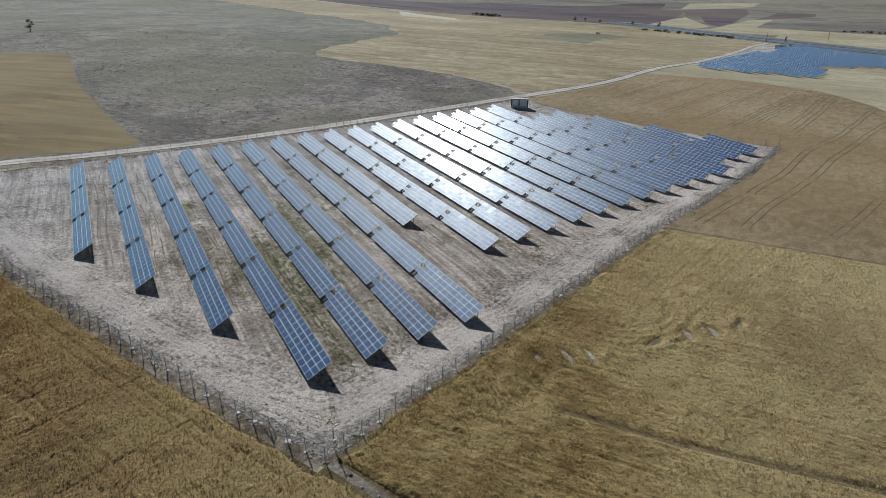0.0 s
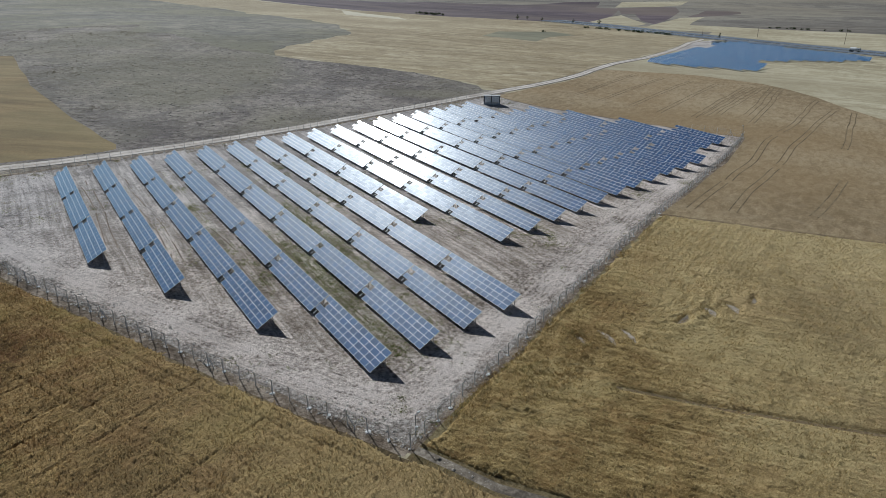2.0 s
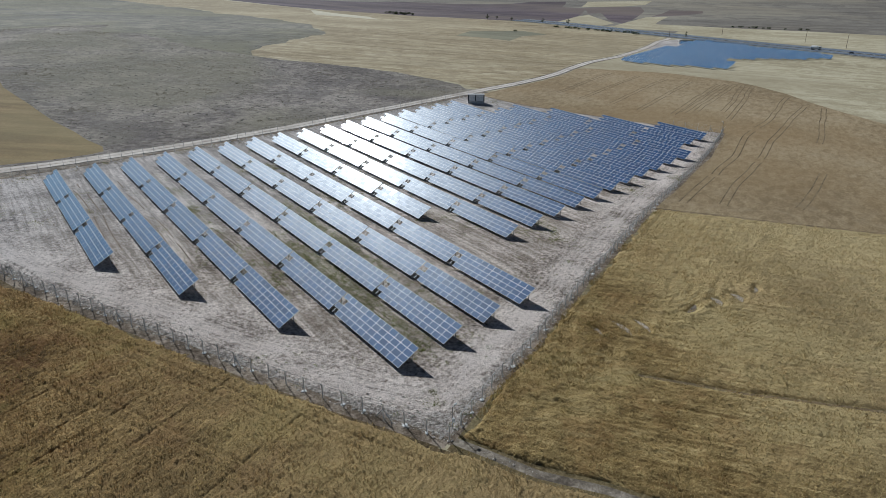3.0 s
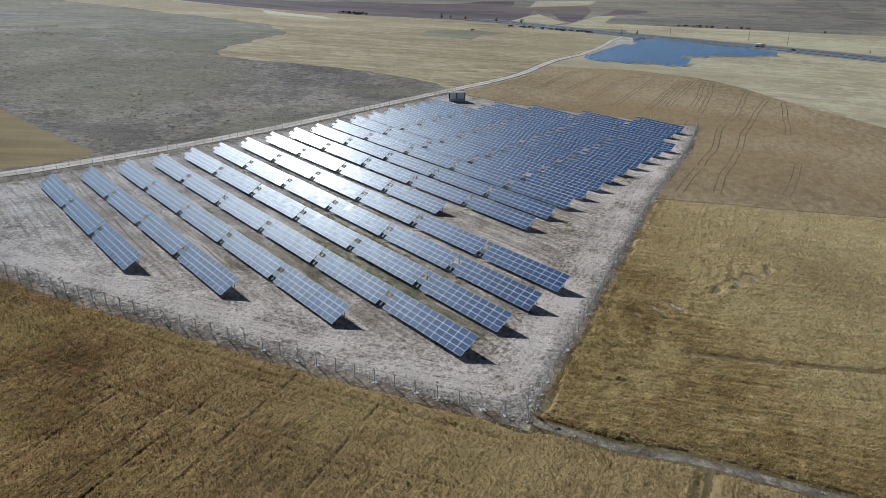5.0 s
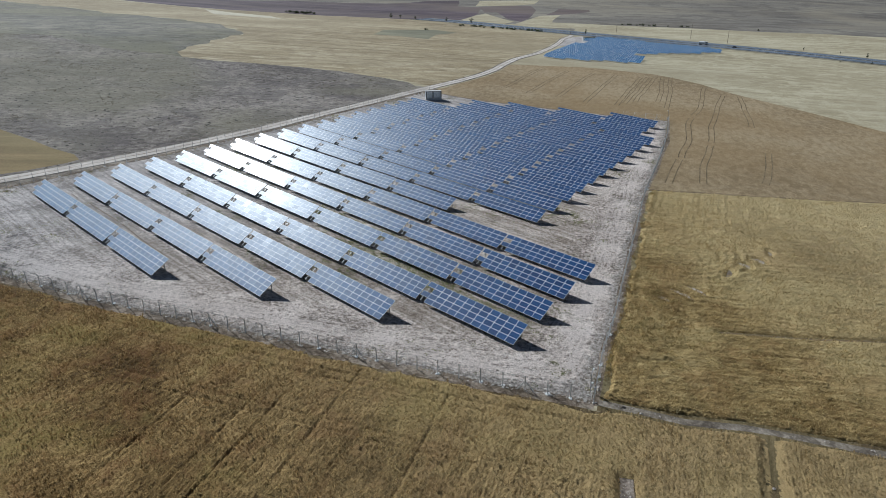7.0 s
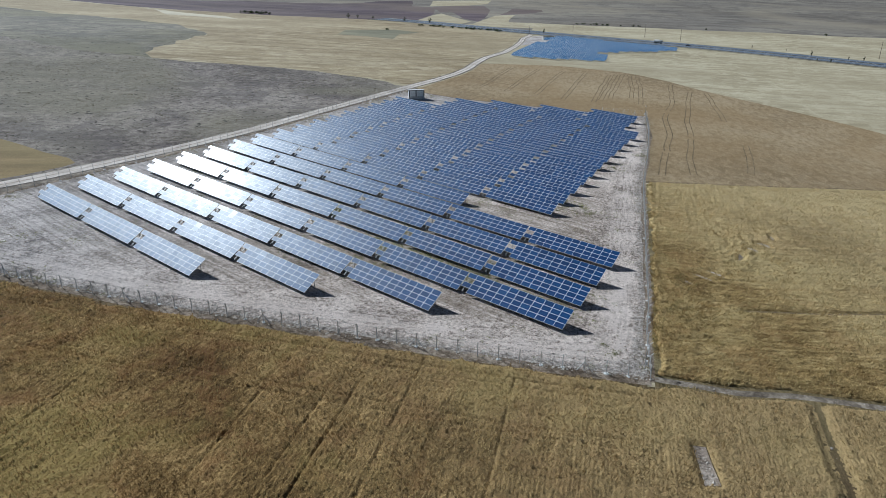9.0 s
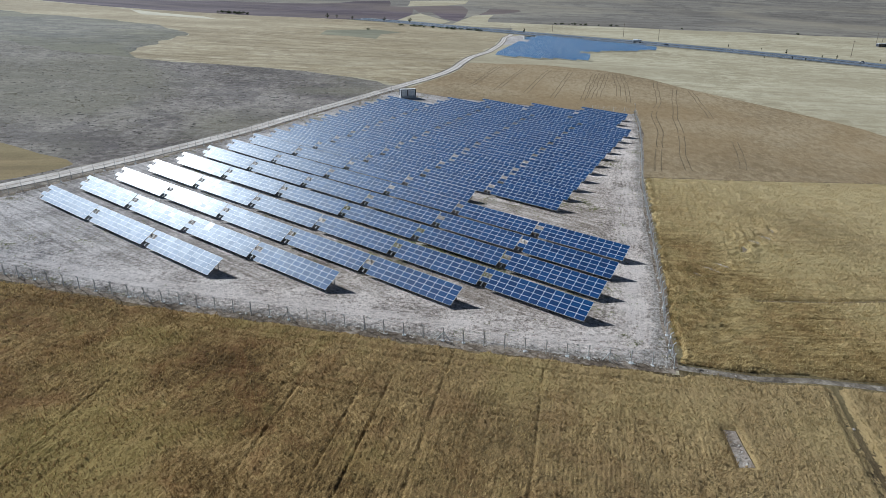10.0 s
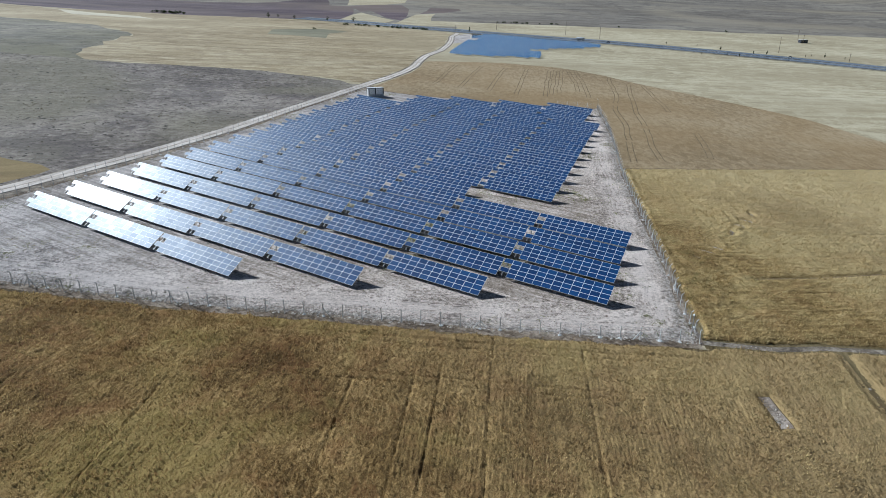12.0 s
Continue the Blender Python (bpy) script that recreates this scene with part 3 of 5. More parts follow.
def strip_mesh(name, line, w0, w1, lift, mat, step=6.0, thick=0.0):
    """A strip laid on the ground along a line, from w0 to w1 metres to its right."""
    p = np.array(line, float)
    d = np.r_[0, np.cumsum(np.hypot(*np.diff(p, axis=0).T))]
    s = np.linspace(0, d[-1], max(2, int(d[-1] / step)))
    c = np.stack((np.interp(s, d, p[:, 0]), np.interp(s, d, p[:, 1])), 1)
    for _ in range(3):
        c[1:-1] = (c[:-2] + 2 * c[1:-1] + c[2:]) / 4
    e = np.gradient(c, axis=0)
    nrm = np.stack((e[:, 1], -e[:, 0]), 1) / np.linalg.norm(e, axis=1)[:, None]
    cols = [w0, (w0 + w1) / 2, w1]
    rows = [np.c_[c + nrm * w, height(*(c + nrm * w).T) + lift] for w in cols]
    if thick:
        rows = [rows[0] - (0, 0, thick)] + rows + [rows[-1] - (0, 0, thick)]
    n, k = len(c), len(rows)
    verts = np.concatenate(rows)
    faces = [(j * n + i, (j + 1) * n + i, (j + 1) * n + i + 1, j * n + i + 1) for j in range(k - 1) for i in range(n - 1)]
    me = bpy.data.meshes.new(name)
    me.from_pydata(verts.tolist(), [], faces)
    me.materials.append(mat)
    bm = bmesh.new()
    bm.from_mesh(me)
    bmesh.ops.recalc_face_normals(bm, faces=bm.faces)
    if sum(q.normal.z for q in bm.faces) < 0:
        bmesh.ops.reverse_faces(bm, faces=bm.faces)
    bm.to_mesh(me)
    bm.free()
    return new(name, me)


tagged(strip_mesh("road", ROAD[:12], -2.3, 2.3, 0.10, road_dirt, 4.0, 0.3), "pale graded dirt road beside the fence", "road", kind="structure")
tagged(strip_mesh("road", ROAD[10:], -1.9, 2.0, 0.108, road_dirt, 4.0, 0.3), "pale dirt road winding between the fields", "road", kind="structure")
tagged(strip_mesh("road_crown", ROAD, -0.2, 0.35, 0.114, crown_soil, 4.0), "dull strip between the wheel tracks of the dirt road", "road", kind="structure")
tagged(strip_mesh("road_bank", ROAD[10:], 1.9, 2.9, 0.05, bank_soil, 4.0), "dark earth bank beside the dirt road", "bank", kind="structure")
tagged(strip_mesh("road_bank", ROAD[10:], -3.1, -1.8, 0.06, bank_soil, 4.0), "dark earth bank beside the dirt road", "bank", kind="structure")
tagged(strip_mesh("road_shoulder", HIGHWAY, -26, 26, 0.12, verge, 12.0, 0.8), "dry grass verge under the highway", "verge", kind="structure")
tagged(strip_mesh("road_carriageway", HIGHWAY, -18, -3, 0.45, asphalt, 12.0, 0.6), "grey asphalt carriageway of a divided highway", "road", kind="structure")
tagged(strip_mesh("road_carriageway", HIGHWAY, 3, 18, 0.45, asphalt, 12.0, 0.6), "grey asphalt carriageway of a divided highway", "road", kind="structure")
for w in (-17.2, -3.8, 3.8, 17.2):
    tagged(strip_mesh("road_marking", HIGHWAY, w - 0.15, w + 0.15, 0.47, white_line, 12.0), "white painted edge line on the highway", "marking", kind="structure")


# ---- helpers for things ----
def thing(name, at, label, category, group="", turn=0.0, m=None):
    ob = new(name)
    ob.empty_display_size = 0.3
    ob.matrix_world = m if m is not None else pose(at[0], at[1], at[2], 0, 0, turn)
    return tagged(ob, label, category, group)


def part(name, bm, material, parent, label="", m=None):
    """Links a bmesh, or a ready mesh, as one object under a thing or a part."""
    if isinstance(bm, bmesh.types.BMesh):
        me = bpy.data.meshes.new(name)
        bm.to_mesh(me)
        bm.free()
        for q in (material if isinstance(material, (list, tuple)) else [material]):
            me.materials.append(q)
    else:
        me = bm
    ob = new(name, me)
    ob.parent = parent
    if m is not None:
        ob.matrix_local = m
    return tagged(ob, label)


def box(bm, lo, hi, bevel=0.0):
    """A box between two corners, with its edges taken off."""
    lo, hi = Vector(lo), Vector(hi)
    r = bmesh.ops.create_cube(bm, size=1.0, matrix=Matrix.Translation((lo + hi) / 2) @ Matrix.Diagonal((*(hi - lo), 1)))
    if bevel:
        es = list({e for v in r["verts"] for e in v.link_edges})
        bmesh.ops.bevel(bm, geom=es, offset=bevel, segments=1, affect="EDGES")
    return bm


def boxed(lo, hi, bevel=0.0):
    return box(bmesh.new(), lo, hi, bevel)


def bar(bm, a, b, w, h=None, sides=4):
    """A straight bar from a to b, w thick."""
    a, b = Vector(a), Vector(b)
    q = (b - a).to_track_quat("Z", "Y").to_matrix().to_4x4()
    r = w / 2 * (1.4142 if sides == 4 else 1)
    bmesh.ops.create_cone(bm, cap_ends=True, segments=sides, radius1=r, radius2=r, depth=(b - a).length,
                          matrix=Matrix.Translation((a + b) / 2) @ q @ pose(0, 0, 0, 0, 0, 45 if sides == 4 else 0) @ Matrix.Diagonal((1, 1, 1, 1)))
    return bm


def barred(a, b, w, sides=4):
    return bar(bmesh.new(), a, b, w, None, sides)


# ---- solar tables ----
COLS, PW, PH = 12, 1.67, 1.02        # columns and the pitch of the panels along and up the table
LOW, TILT_T = 0.58, 30.0


def panel_mesh():
    """One framed panel, 1.65 m by 0.99 m; its outer corner at the origin."""
    w, h, t, f, r = 1.658, 1.008, 0.04, 0.03, 0.004
    v = [(0, 0, -t), (w, 0, -t), (w, h, -t), (0, h, -t), (0, 0, 0), (w, 0, 0), (w, h, 0), (0, h, 0),
         (f, f, 0), (w - f, f, 0), (w - f, h - f, 0), (f, h - f, 0), (f, f, -r), (w - f, f, -r), (w - f, h - f, -r), (f, h - f, -r)]
    q = [(3, 2, 1, 0), (0, 1, 5, 4), (1, 2, 6, 5), (2, 3, 7, 6), (3, 0, 4, 7), (4, 5, 9, 8), (5, 6, 10, 9), (6, 7, 11, 10), (7, 4, 8, 11),
         (8, 9, 13, 12), (9, 10, 14, 13), (10, 11, 15, 14), (11, 8, 12, 15), (12, 13, 14, 15)]
    me = bpy.data.meshes.new("solar_panel")
    me.from_pydata(v, [], q)
    me.materials.append(aluminium)
    me.materials.append(cells)
    me.polygons[13].material_index = 1
    me.update()
    return me


def build_table():
    """A table of panels: x along the row, y up the slope of the panels; its origin under the low corner at the end with the gaps."""
    table = thing("solar_table", (0, 0, 0), "tilted rack of blue solar panels on steel legs", "solar panels", "rows of solar tables")
    me = panel_mesh()
    rng = random.Random(8)
    ct, st = math.cos(radians(TILT_T)), math.sin(radians(TILT_T))
    lean = pose(0, 0, LOW, TILT_T, 0, 0)
    for row in range(4):
        for col in range(0 if row in (1, 3) else 1, COLS):
            part("solar_panel", me, None, table, m=lean @ pose(0.009 + col * PW, 0.008 + row * PH, 0, rng.gauss(0, 0.35), rng.gauss(0, 0.3), 0))
    rail = bpy.data.meshes.new("rail")
    box(bm := bmesh.new(), (0, -0.022, -0.10), (COLS * PW - 0.02, 0.022, -0.045))
    bm.to_mesh(rail), bm.free()
    rail.materials.append(galvanised)
    short = bpy.data.meshes.new("rail")
    box(bm := bmesh.new(), (PW, -0.022, -0.10), (COLS * PW - 0.02, 0.022, -0.045))
    bm.to_mesh(short), bm.free()
    short.materials.append(galvanised)
    for y, me in ((0.35, short), (1.55, rail), (2.55, short), (3.75, rail)):
        part("rail", me, None, table, m=lean @ pose(0, y, 0))
    raf, leg_a, leg_b = bpy.data.meshes.new("rafter"), bpy.data.meshes.new("front_leg"), bpy.data.meshes.new("rear_leg")
    box(bm := bmesh.new(), (-0.04, 0.15, -0.22), (0.04, 3.95, -0.112))
    bm.to_mesh(raf), bm.free()
    ya, yb = 0.75, 3.25
    box(bm := bmesh.new(), (-0.05, ya * ct - 0.04, -0.35), (0.05, ya * ct + 0.04, LOW + ya * st - 0.2))
    bm.to_mesh(leg_a), bm.free()
    bm = boxed((-0.05, yb * ct - 0.05, -0.35), (0.05, yb * ct + 0.05, LOW + yb * st - 0.2))
    bar(bm, (0, yb * ct, 0.35), (0, 1.9 * ct, LOW + 1.9 * st - 0.2), 0.06)
    bm.to_mesh(leg_b), bm.free()
    for q in (raf, leg_a, leg_b):
        q.materials.append(galvanised)
    for x in (0.7, 5.4, 10.1, 14.8, 19.4):
        part("rafter", raf, None, table, m=lean @ pose(x, 0, 0))
        part("front_leg", leg_a, None, table, m=pose(x, 0, 0))
        part("rear_leg", leg_b, None, table, m=pose(x, 0, 0))
    return table


# near end of each row (metres along), and its number of tables
ROW_ENDS = [(57.7, 3), (38.5, 4), (19.3, 5), (0.0, 6), (1.3, 6), (2.6, 6), (3.7, 6), (45.6, 4), (26.5, 5), (28.0, 5), (29.6, 5),
            (31.4, 5), (33.1, 5), (34.9, 5), (36.7, 5), (38.3, 5), (39.9, 5), (41.4, 4), (42.3, 4), (50.5, 3), (52.0, 2), (53.4, 1)]
ROW_PITCH, TABLE_PITCH = 9.09, 20.22


def stand(s, c):
    """The pose of a table whose near end stands at s along and c across."""
    a, b = plan(s + COLS * PW, c), plan(s, c)
    za, zb = lay(*(a + ACROSS * 1.7)), lay(*(b + ACROSS * 1.7))
    x = Vector((*(b - a), zb - za)).normalized()
    y = Vector((*ACROSS, 0.0))
    y = (y - x * y.dot(x)).normalized()
    z = x.cross(y)
    m = Matrix((x, y, z)).transposed().to_4x4()
    m.translation = (a[0], a[1], za)
    return m


def build_tables():
    rng = random.Random(3)
    first = None
    for k, (s0, count) in enumerate(ROW_ENDS):
        for i in range(count):
            m = stand(s0 + i * TABLE_PITCH, -27.3 + ROW_PITCH * k)
            m = m @ pose(0, 0, rng.uniform(-0.05, 0.05), rng.uniform(-0.5, 0.5), rng.uniform(-0.12, 0.12), 0)
            if first is None:
                first = build_table()
                first.matrix_world = m
            else:
                copy_thing(first, m)


build_tables()


# ---- the fence ----
def post_meshes():
    """A fence post with its top bent outwards, and a braced one."""
    out = []
    for braced, half in ((False, 0.055), (True, 0.055), (False, 0.04)):
        bm = boxed((-half, -half, -0.5), (half, half, 2.05), 0.012)
        bar(bm, (0, 0, 2.0), (0, 0.34, 2.42), 1.55 * half)
        if braced:
            bar(bm, (0, 0, 1.45), (1.15, 0, -0.1), 0.09)
            bar(bm, (0, 0, 1.45), (-1.15, 0, -0.1), 0.09)
        me = bpy.data.meshes.new("post")
        bm.to_mesh(me), bm.free()
        me.materials.append(post_steel)
        out.append(me)
    return out


def footing_mesh():
    bm = bmesh.new()
    bmesh.ops.create_icosphere(bm, subdivisions=2, radius=0.36)
    for v in bm.verts:
        v.co.z *= 0.35
        v.co *= 0.85 + 0.3 * noise.noise(v.co * 4)
    me = bpy.data.meshes.new("footing")
    bm.to_mesh(me), bm.free()
    me.materials.append(concrete)
    return me


POSTS, FOOTING = post_meshes(), footing_mesh()


def wires(points, outward):
    """The chain-link and strands of one run of fence: thin three-sided wires from post to post."""
    verts, faces = [], []

    def strand(a, b, r):
        a, b = np.array(a), np.array(b)
        d = b - a
        d = d / np.linalg.norm(d)
        u = np.cross(d, (0.31, 0.2, 0.93))
        u = u / np.linalg.norm(u)
        w = np.cross(d, u)
        base = len(verts)
        for q in (a, b):
            for ang in (0, 2.094, 4.189):
                verts.append(q + r * (math.cos(ang) * u + math.sin(ang) * w))
        faces.extend((base + i, base + (i + 1) % 3, base + 3 + (i + 1) % 3, base + 3 + i) for i in range(3))

    for (a, b, o) in zip(points, points[1:], outward):
        for h in (0.08, 0.7, 1.35, 2.0):
            strand(a + (0, 0, h), b + (0, 0, h), 0.004)
        for k in (0.35, 0.7, 1.0):
            up = np.array((o[0] * 0.34 * k, o[1] * 0.34 * k, 2.0 + 0.42 * k))
            strand(a + up, b + up, 0.005)
        span = b - a
        n = max(2, int(np.linalg.norm(span[:2]) / 0.2))
        for i in range(-9, n):
            for sgn in (1, -1):
                t0, t1 = i / n, (i + 9.5) / n
                if sgn < 0:
                    t0, t1 = t1, t0
                z0, z1 = 0.08, 2.0
                c0, c1 = min(max(t0, 0), 1), min(max(t1, 0), 1)
                if abs(c1 - c0) < 1e-3:
                    continue
                za = z0 + (z1 - z0) * (c0 - t0) / (t1 - t0)
                zb = z0 + (z1 - z0) * (c1 - t0) / (t1 - t0)
                strand(a + span * c0 + (0, 0, za), a + span * c1 + (0, 0, zb), 0.0022)
    me = bpy.data.meshes.new("wire_mesh")
    me.from_pydata([tuple(v) for v in verts], [], faces)
    me.materials.append(wire_steel)
    return me


def build_fence(line, label, step=2.5, seed=1):
    rng = random.Random(seed)
    p = np.array(line, float)
    d = np.r_[0, np.cumsum(np.hypot(*np.diff(p, axis=0).T))]
    n = int(round(d[-1] / step))
    s = np.linspace(0, d[-1], n + 1)
    c = np.stack((np.interp(s, d, p[:, 0]), np.interp(s, d, p[:, 1])), 1)
    e = np.gradient(c, axis=0)
    out = np.stack((-e[:, 1], e[:, 0]), 1) / np.linalg.norm(e, axis=1)[:, None]
    q = np.c_[c, height(*c.T)]
    fence = thing("fence", (0, 0, 0), label, "fence", "fence round the solar yard")
    for i in range(n + (1 if line is LINE_SOUTH or line is LINE_ROAD else 0)):
        turn = math.degrees(math.atan2(out[i][1], out[i][0])) - 90
        m = pose(q[i][0], q[i][1], q[i][2], rng.gauss(0, 1.6), rng.gauss(0, 1.6), turn)
        post = part("post", POSTS[2 if line is LINE_ROAD else 1 if i % 8 == 3 else 0], None, fence, m=m)
        if rng.random() < 0.45:
            part("footing", FOOTING, None, post, "lump of spilt pale concrete", m=pose(rng.uniform(-0.1, 0.1), rng.uniform(-0.25, 0.1), 0.02, 0, 0, rng.uniform(0, 360)) @ Matrix.Diagonal((rng.uniform(0.7, 1.3), rng.uniform(0.7, 1.3), 1, 1)))
    tagged(part("wire_mesh", wires(q, out), None, fence), kind="stuff")
    return fence


build_fence(LINE_SOUTH, "chain-link fence with bent-top concrete posts beside the wheat", 3.05, 1)
build_fence(LINE_ROAD, "chain-link fence with bent-top concrete posts beside the dirt road", 2.95, 2)
build_fence(LINE_NORTH[-2:], "chain-link fence with bent-top concrete posts before the ochre field", 5.0, 3)
build_fence(LINE_EAST, "chain-link fence with bent-top concrete posts beside the pale grain", 3.05, 4)


def camera_pole(at, tall, turn, box_at):
    """A steel pole with a small white watch camera and a cabinet."""
    x, y = at
    t = thing("watch_pole", (x, y, lay(x, y)), "thin steel pole with white camera housing at a fence corner", "pole", "", turn)
    part("pole", barred((0, 0, -0.3), (0, 0, tall), 0.11, 8), galvanised, t)
    part("bracket", barred((0, 0, tall - 0.15), (0.5, 0, tall - 0.05), 0.06), galvanised, t)
    part("housing", boxed((0.3, -0.1, tall - 0.03), (0.78, 0.1, tall + 0.17), 0.03), white_panel, t, "white camera housing")
    part("cabinet", boxed((-0.2, -0.3, box_at), (0.2, -0.06, box_at + 0.55), 0.02), white_panel, t, "small white steel box")


camera_pole((-13.2, 60.9), 3.2, 40, 1.0)
camera_pole((111.6, 209.9), 4.6, 200, 1.1)


# ---- the transformer cabin ----
def build_cabin():
    x, y = 26.6, 262.0
    m = pose(x, y, lay(x + 3.5, y + 1.5) + 0.7, 0, 0, -8.5)
    t = thing("transformer_cabin", None, "white transformer cabin with dark corner frames and flat roof", "cabin", m=m)
    w, d, h = 6.7, 2.5, 2.8
    part("plinth", boxed((-0.12, -0.12, -1.5), (w + 0.12, d + 0.12, 0.18), 0.03), concrete, t)
    part("body", boxed((0.06, 0.06, 0.18), (w - 0.06, d - 0.06, h), 0.01), bright_panel, t)
    roof = boxed((-0.15, -0.06, h), (w + 0.15, d + 0.06, h + 0.1), 0.02)
    part("roof", roof, concrete, t, "flat concrete roof slab")
    part("fascia", boxed((-0.1, -0.03, h - 0.2), (w + 0.1, d + 0.03, h - 0.002), 0.01), dark_paint, t, "dark band under the roof")
    post = bpy.data.meshes.new("corner_post")
    box(bm := bmesh.new(), (-0.2, -0.16, 0.18), (0.2, 0.16, h - 0.2), 0.01)
    bm.to_mesh(post), bm.free()
    post.materials.append(dark_paint)
    for px, py in ((0.1, 0.1), (w * 0.46, 0.08), (w - 0.1, 0.1), (0.1, d - 0.1), (w - 0.1, d - 0.1), (w - 0.1, d / 2)):
        part("corner_post", post, None, t, "dark painted upright", m=pose(px, py, 0))
    for i, (a, b) in enumerate(((0.4, 1.5), (1.6, 2.75), (3.45, 4.8), (4.9, 6.25))):
        door = part("door", boxed((a, 0.02, 0.25), (b, 0.07, h - 0.35), 0.01), bright_panel, t, "white louvred steel door")
        for k in range(3):
            part("louvre", boxed((a + 0.2, 0.0, 1.5 + k * 0.14), (b - 0.2, 0.03, 1.58 + k * 0.14)), white_panel, door)
        part("handle", boxed((b - 0.16, -0.04, 1.05), (b - 0.1, 0.02, 1.25)), dark_paint, door)


build_cabin()


# ---- the second solar yard, by the highway ----
YARD_2 = np.array([(149, 398), (169, 379), (212, 369), (238, 413), (249, 427), (331, 437), (345, 455), (322, 506), (306, 566), (281, 555), (252, 512), (214, 476)], float)


def build_far_table():
    t = thing("solar_table", (0, 0, 0), "distant tilted rack of blue solar panels", "solar panels", "rows of solar tables in the second yard")
    xs = sorted(q for i in range(5) for q in (i * 1.68 + 0.05, i * 1.68 + 1.63)) + [8.4]
    ys = sorted(q for j in range(4) for q in (j * 1.02 + 0.035, j * 1.02 + 0.985)) + [4.08]
    xs, ys = [0.0] + xs, [0.0] + ys
    bm = bmesh.new()
    grid = [[bm.verts.new((x, y, 0)) for y in ys] for x in xs]
    for i in range(len(xs) - 1):
        for j in range(len(ys) - 1):
            f = bm.faces.new((grid[i][j], grid[i + 1][j], grid[i + 1][j + 1], grid[i][j + 1]))
            f.material_index = 1 if i % 2 and j % 2 else 0
    rim = bmesh.ops.extrude_edge_only(bm, edges=[e for e in bm.edges if e.is_boundary])
    for v in [g for g in rim["geom"] if isinstance(g, bmesh.types.BMVert)]:
        v.co.z -= 0.045
    part("panel_sheet", bm, [aluminium, hazed_cells], t, m=pose(0, 0, LOW, TILT_T, 0, 0))
    bm = bmesh.new()
    for x in (0.8, 4.2, 7.6):
        box(bm, (x - 0.05, 0.6, -0.4), (x + 0.05, 0.7, LOW + 0.3))
        box(bm, (x - 0.05, 2.75, -0.4), (x + 0.05, 2.85, LOW + 1.5))
    part("legs", bm, galvanised, t)
    return t


def build_far_yard():
    first = None
    for k in range(60):
        for i in range(-40, 60):
            c, s = k * 8.4, i * 8.55 + (k * 3.42) % 8.55
            a = np.array((150.0, 370.0)) + s * ALONG + c * ACROSS
            b = a - 8.4 * ALONG
            mid = (a + b) / 2 + ACROSS * 1.7
            if not inside(mid[:1], mid[1:], YARD_2)[0]:
                continue
            za, zb = lay(*a), lay(*b)
            x = Vector((*(b - a), zb - za)).normalized()
            y = Vector((*ACROSS, 0.0))
            y = (y - x * y.dot(x)).normalized()
            z = x.cross(y)
            m = Matrix((x, y, z)).transposed().to_4x4()
            m.translation = (a[0], a[1], za)
            if first is None:
                first = build_far_table()
                first.matrix_world = m
            else:
                copy_thing(first, m)


build_far_yard()


# ---- standing crops, weeds and stones ----
def lattice(x, y, cell, seed):
    """Smooth random values from 0 to 1 over the plan."""
    rng = np.random.default_rng(seed)
    table = rng.random((256, 256))
    u, v = np.asarray(x) / cell + 1000, np.asarray(y) / cell + 1000
    i, j = np.floor(u).astype(int), np.floor(v).astype(int)
    f, g = u - i, v - j
    f, g = f * f * (3 - 2 * f), g * g * (3 - 2 * g)
    a, b = table[i % 256, j % 256], table[(i + 1) % 256, j % 256]
    c, d = table[i % 256, (j + 1) % 256], table[(i + 1) % 256, (j + 1) % 256]
    return (a * (1 - f) + b * f) * (1 - g) + (c * (1 - f) + d * f) * g


def blades(name, base, tall, lean, spread, wide, count, mat, rng, lift=0.0):
    """Tufts as one mesh: each tuft is a few narrow upright blades that lean together."""
    n = len(base)
    z = height(base[:, 0], base[:, 1]) + lift
    verts = np.zeros((n, count, 3, 3))
    for k in range(count):
        a = rng.random(n) * 2 * np.pi
        foot = base + rng.normal(0, spread, (n, 2))
        half = np.stack((np.cos(a), np.sin(a)), 1) * (wide * (0.6 + 0.8 * rng.random(n)))[:, None] / 2
        h = tall * (0.75 + 0.5 * rng.random(n))
        tip = foot + lean * h[:, None] + rng.normal(0, 0.26, (n, 2)) * h[:, None]
        if k % 2:                      # a stalk, wide at the foot
            verts[:, k, 0, :2], verts[:, k, 1, :2], verts[:, k, 2, :2] = foot - half, foot + half, tip
            verts[:, k, :2, 2] = (z - 0.03)[:, None]
            verts[:, k, 2, 2] = z + h
        else:                          # an ear or leaf, wide at the top
            verts[:, k, 0, :2], verts[:, k, 1, :2], verts[:, k, 2, :2] = tip - half * 1.3, tip + half * 1.3, foot
            verts[:, k, 0, 2], verts[:, k, 1, 2] = z + h, z + h * 0.86
            verts[:, k, 2, 2] = z - 0.03
    m = n * count
    me = bpy.data.meshes.new(name)
    me.vertices.add(m * 3)
    me.vertices.foreach_set("co", verts.ravel())
    me.loops.add(m * 3)
    me.loops.foreach_set("vertex_index", np.arange(m * 3))
    me.polygons.add(m)
    me.polygons.foreach_set("loop_start", np.arange(0, m * 3, 3))
    me.polygons.foreach_set("loop_total", np.full(m, 3))
    me.materials.append(mat)
    me.update(calc_edges=True)
    return me


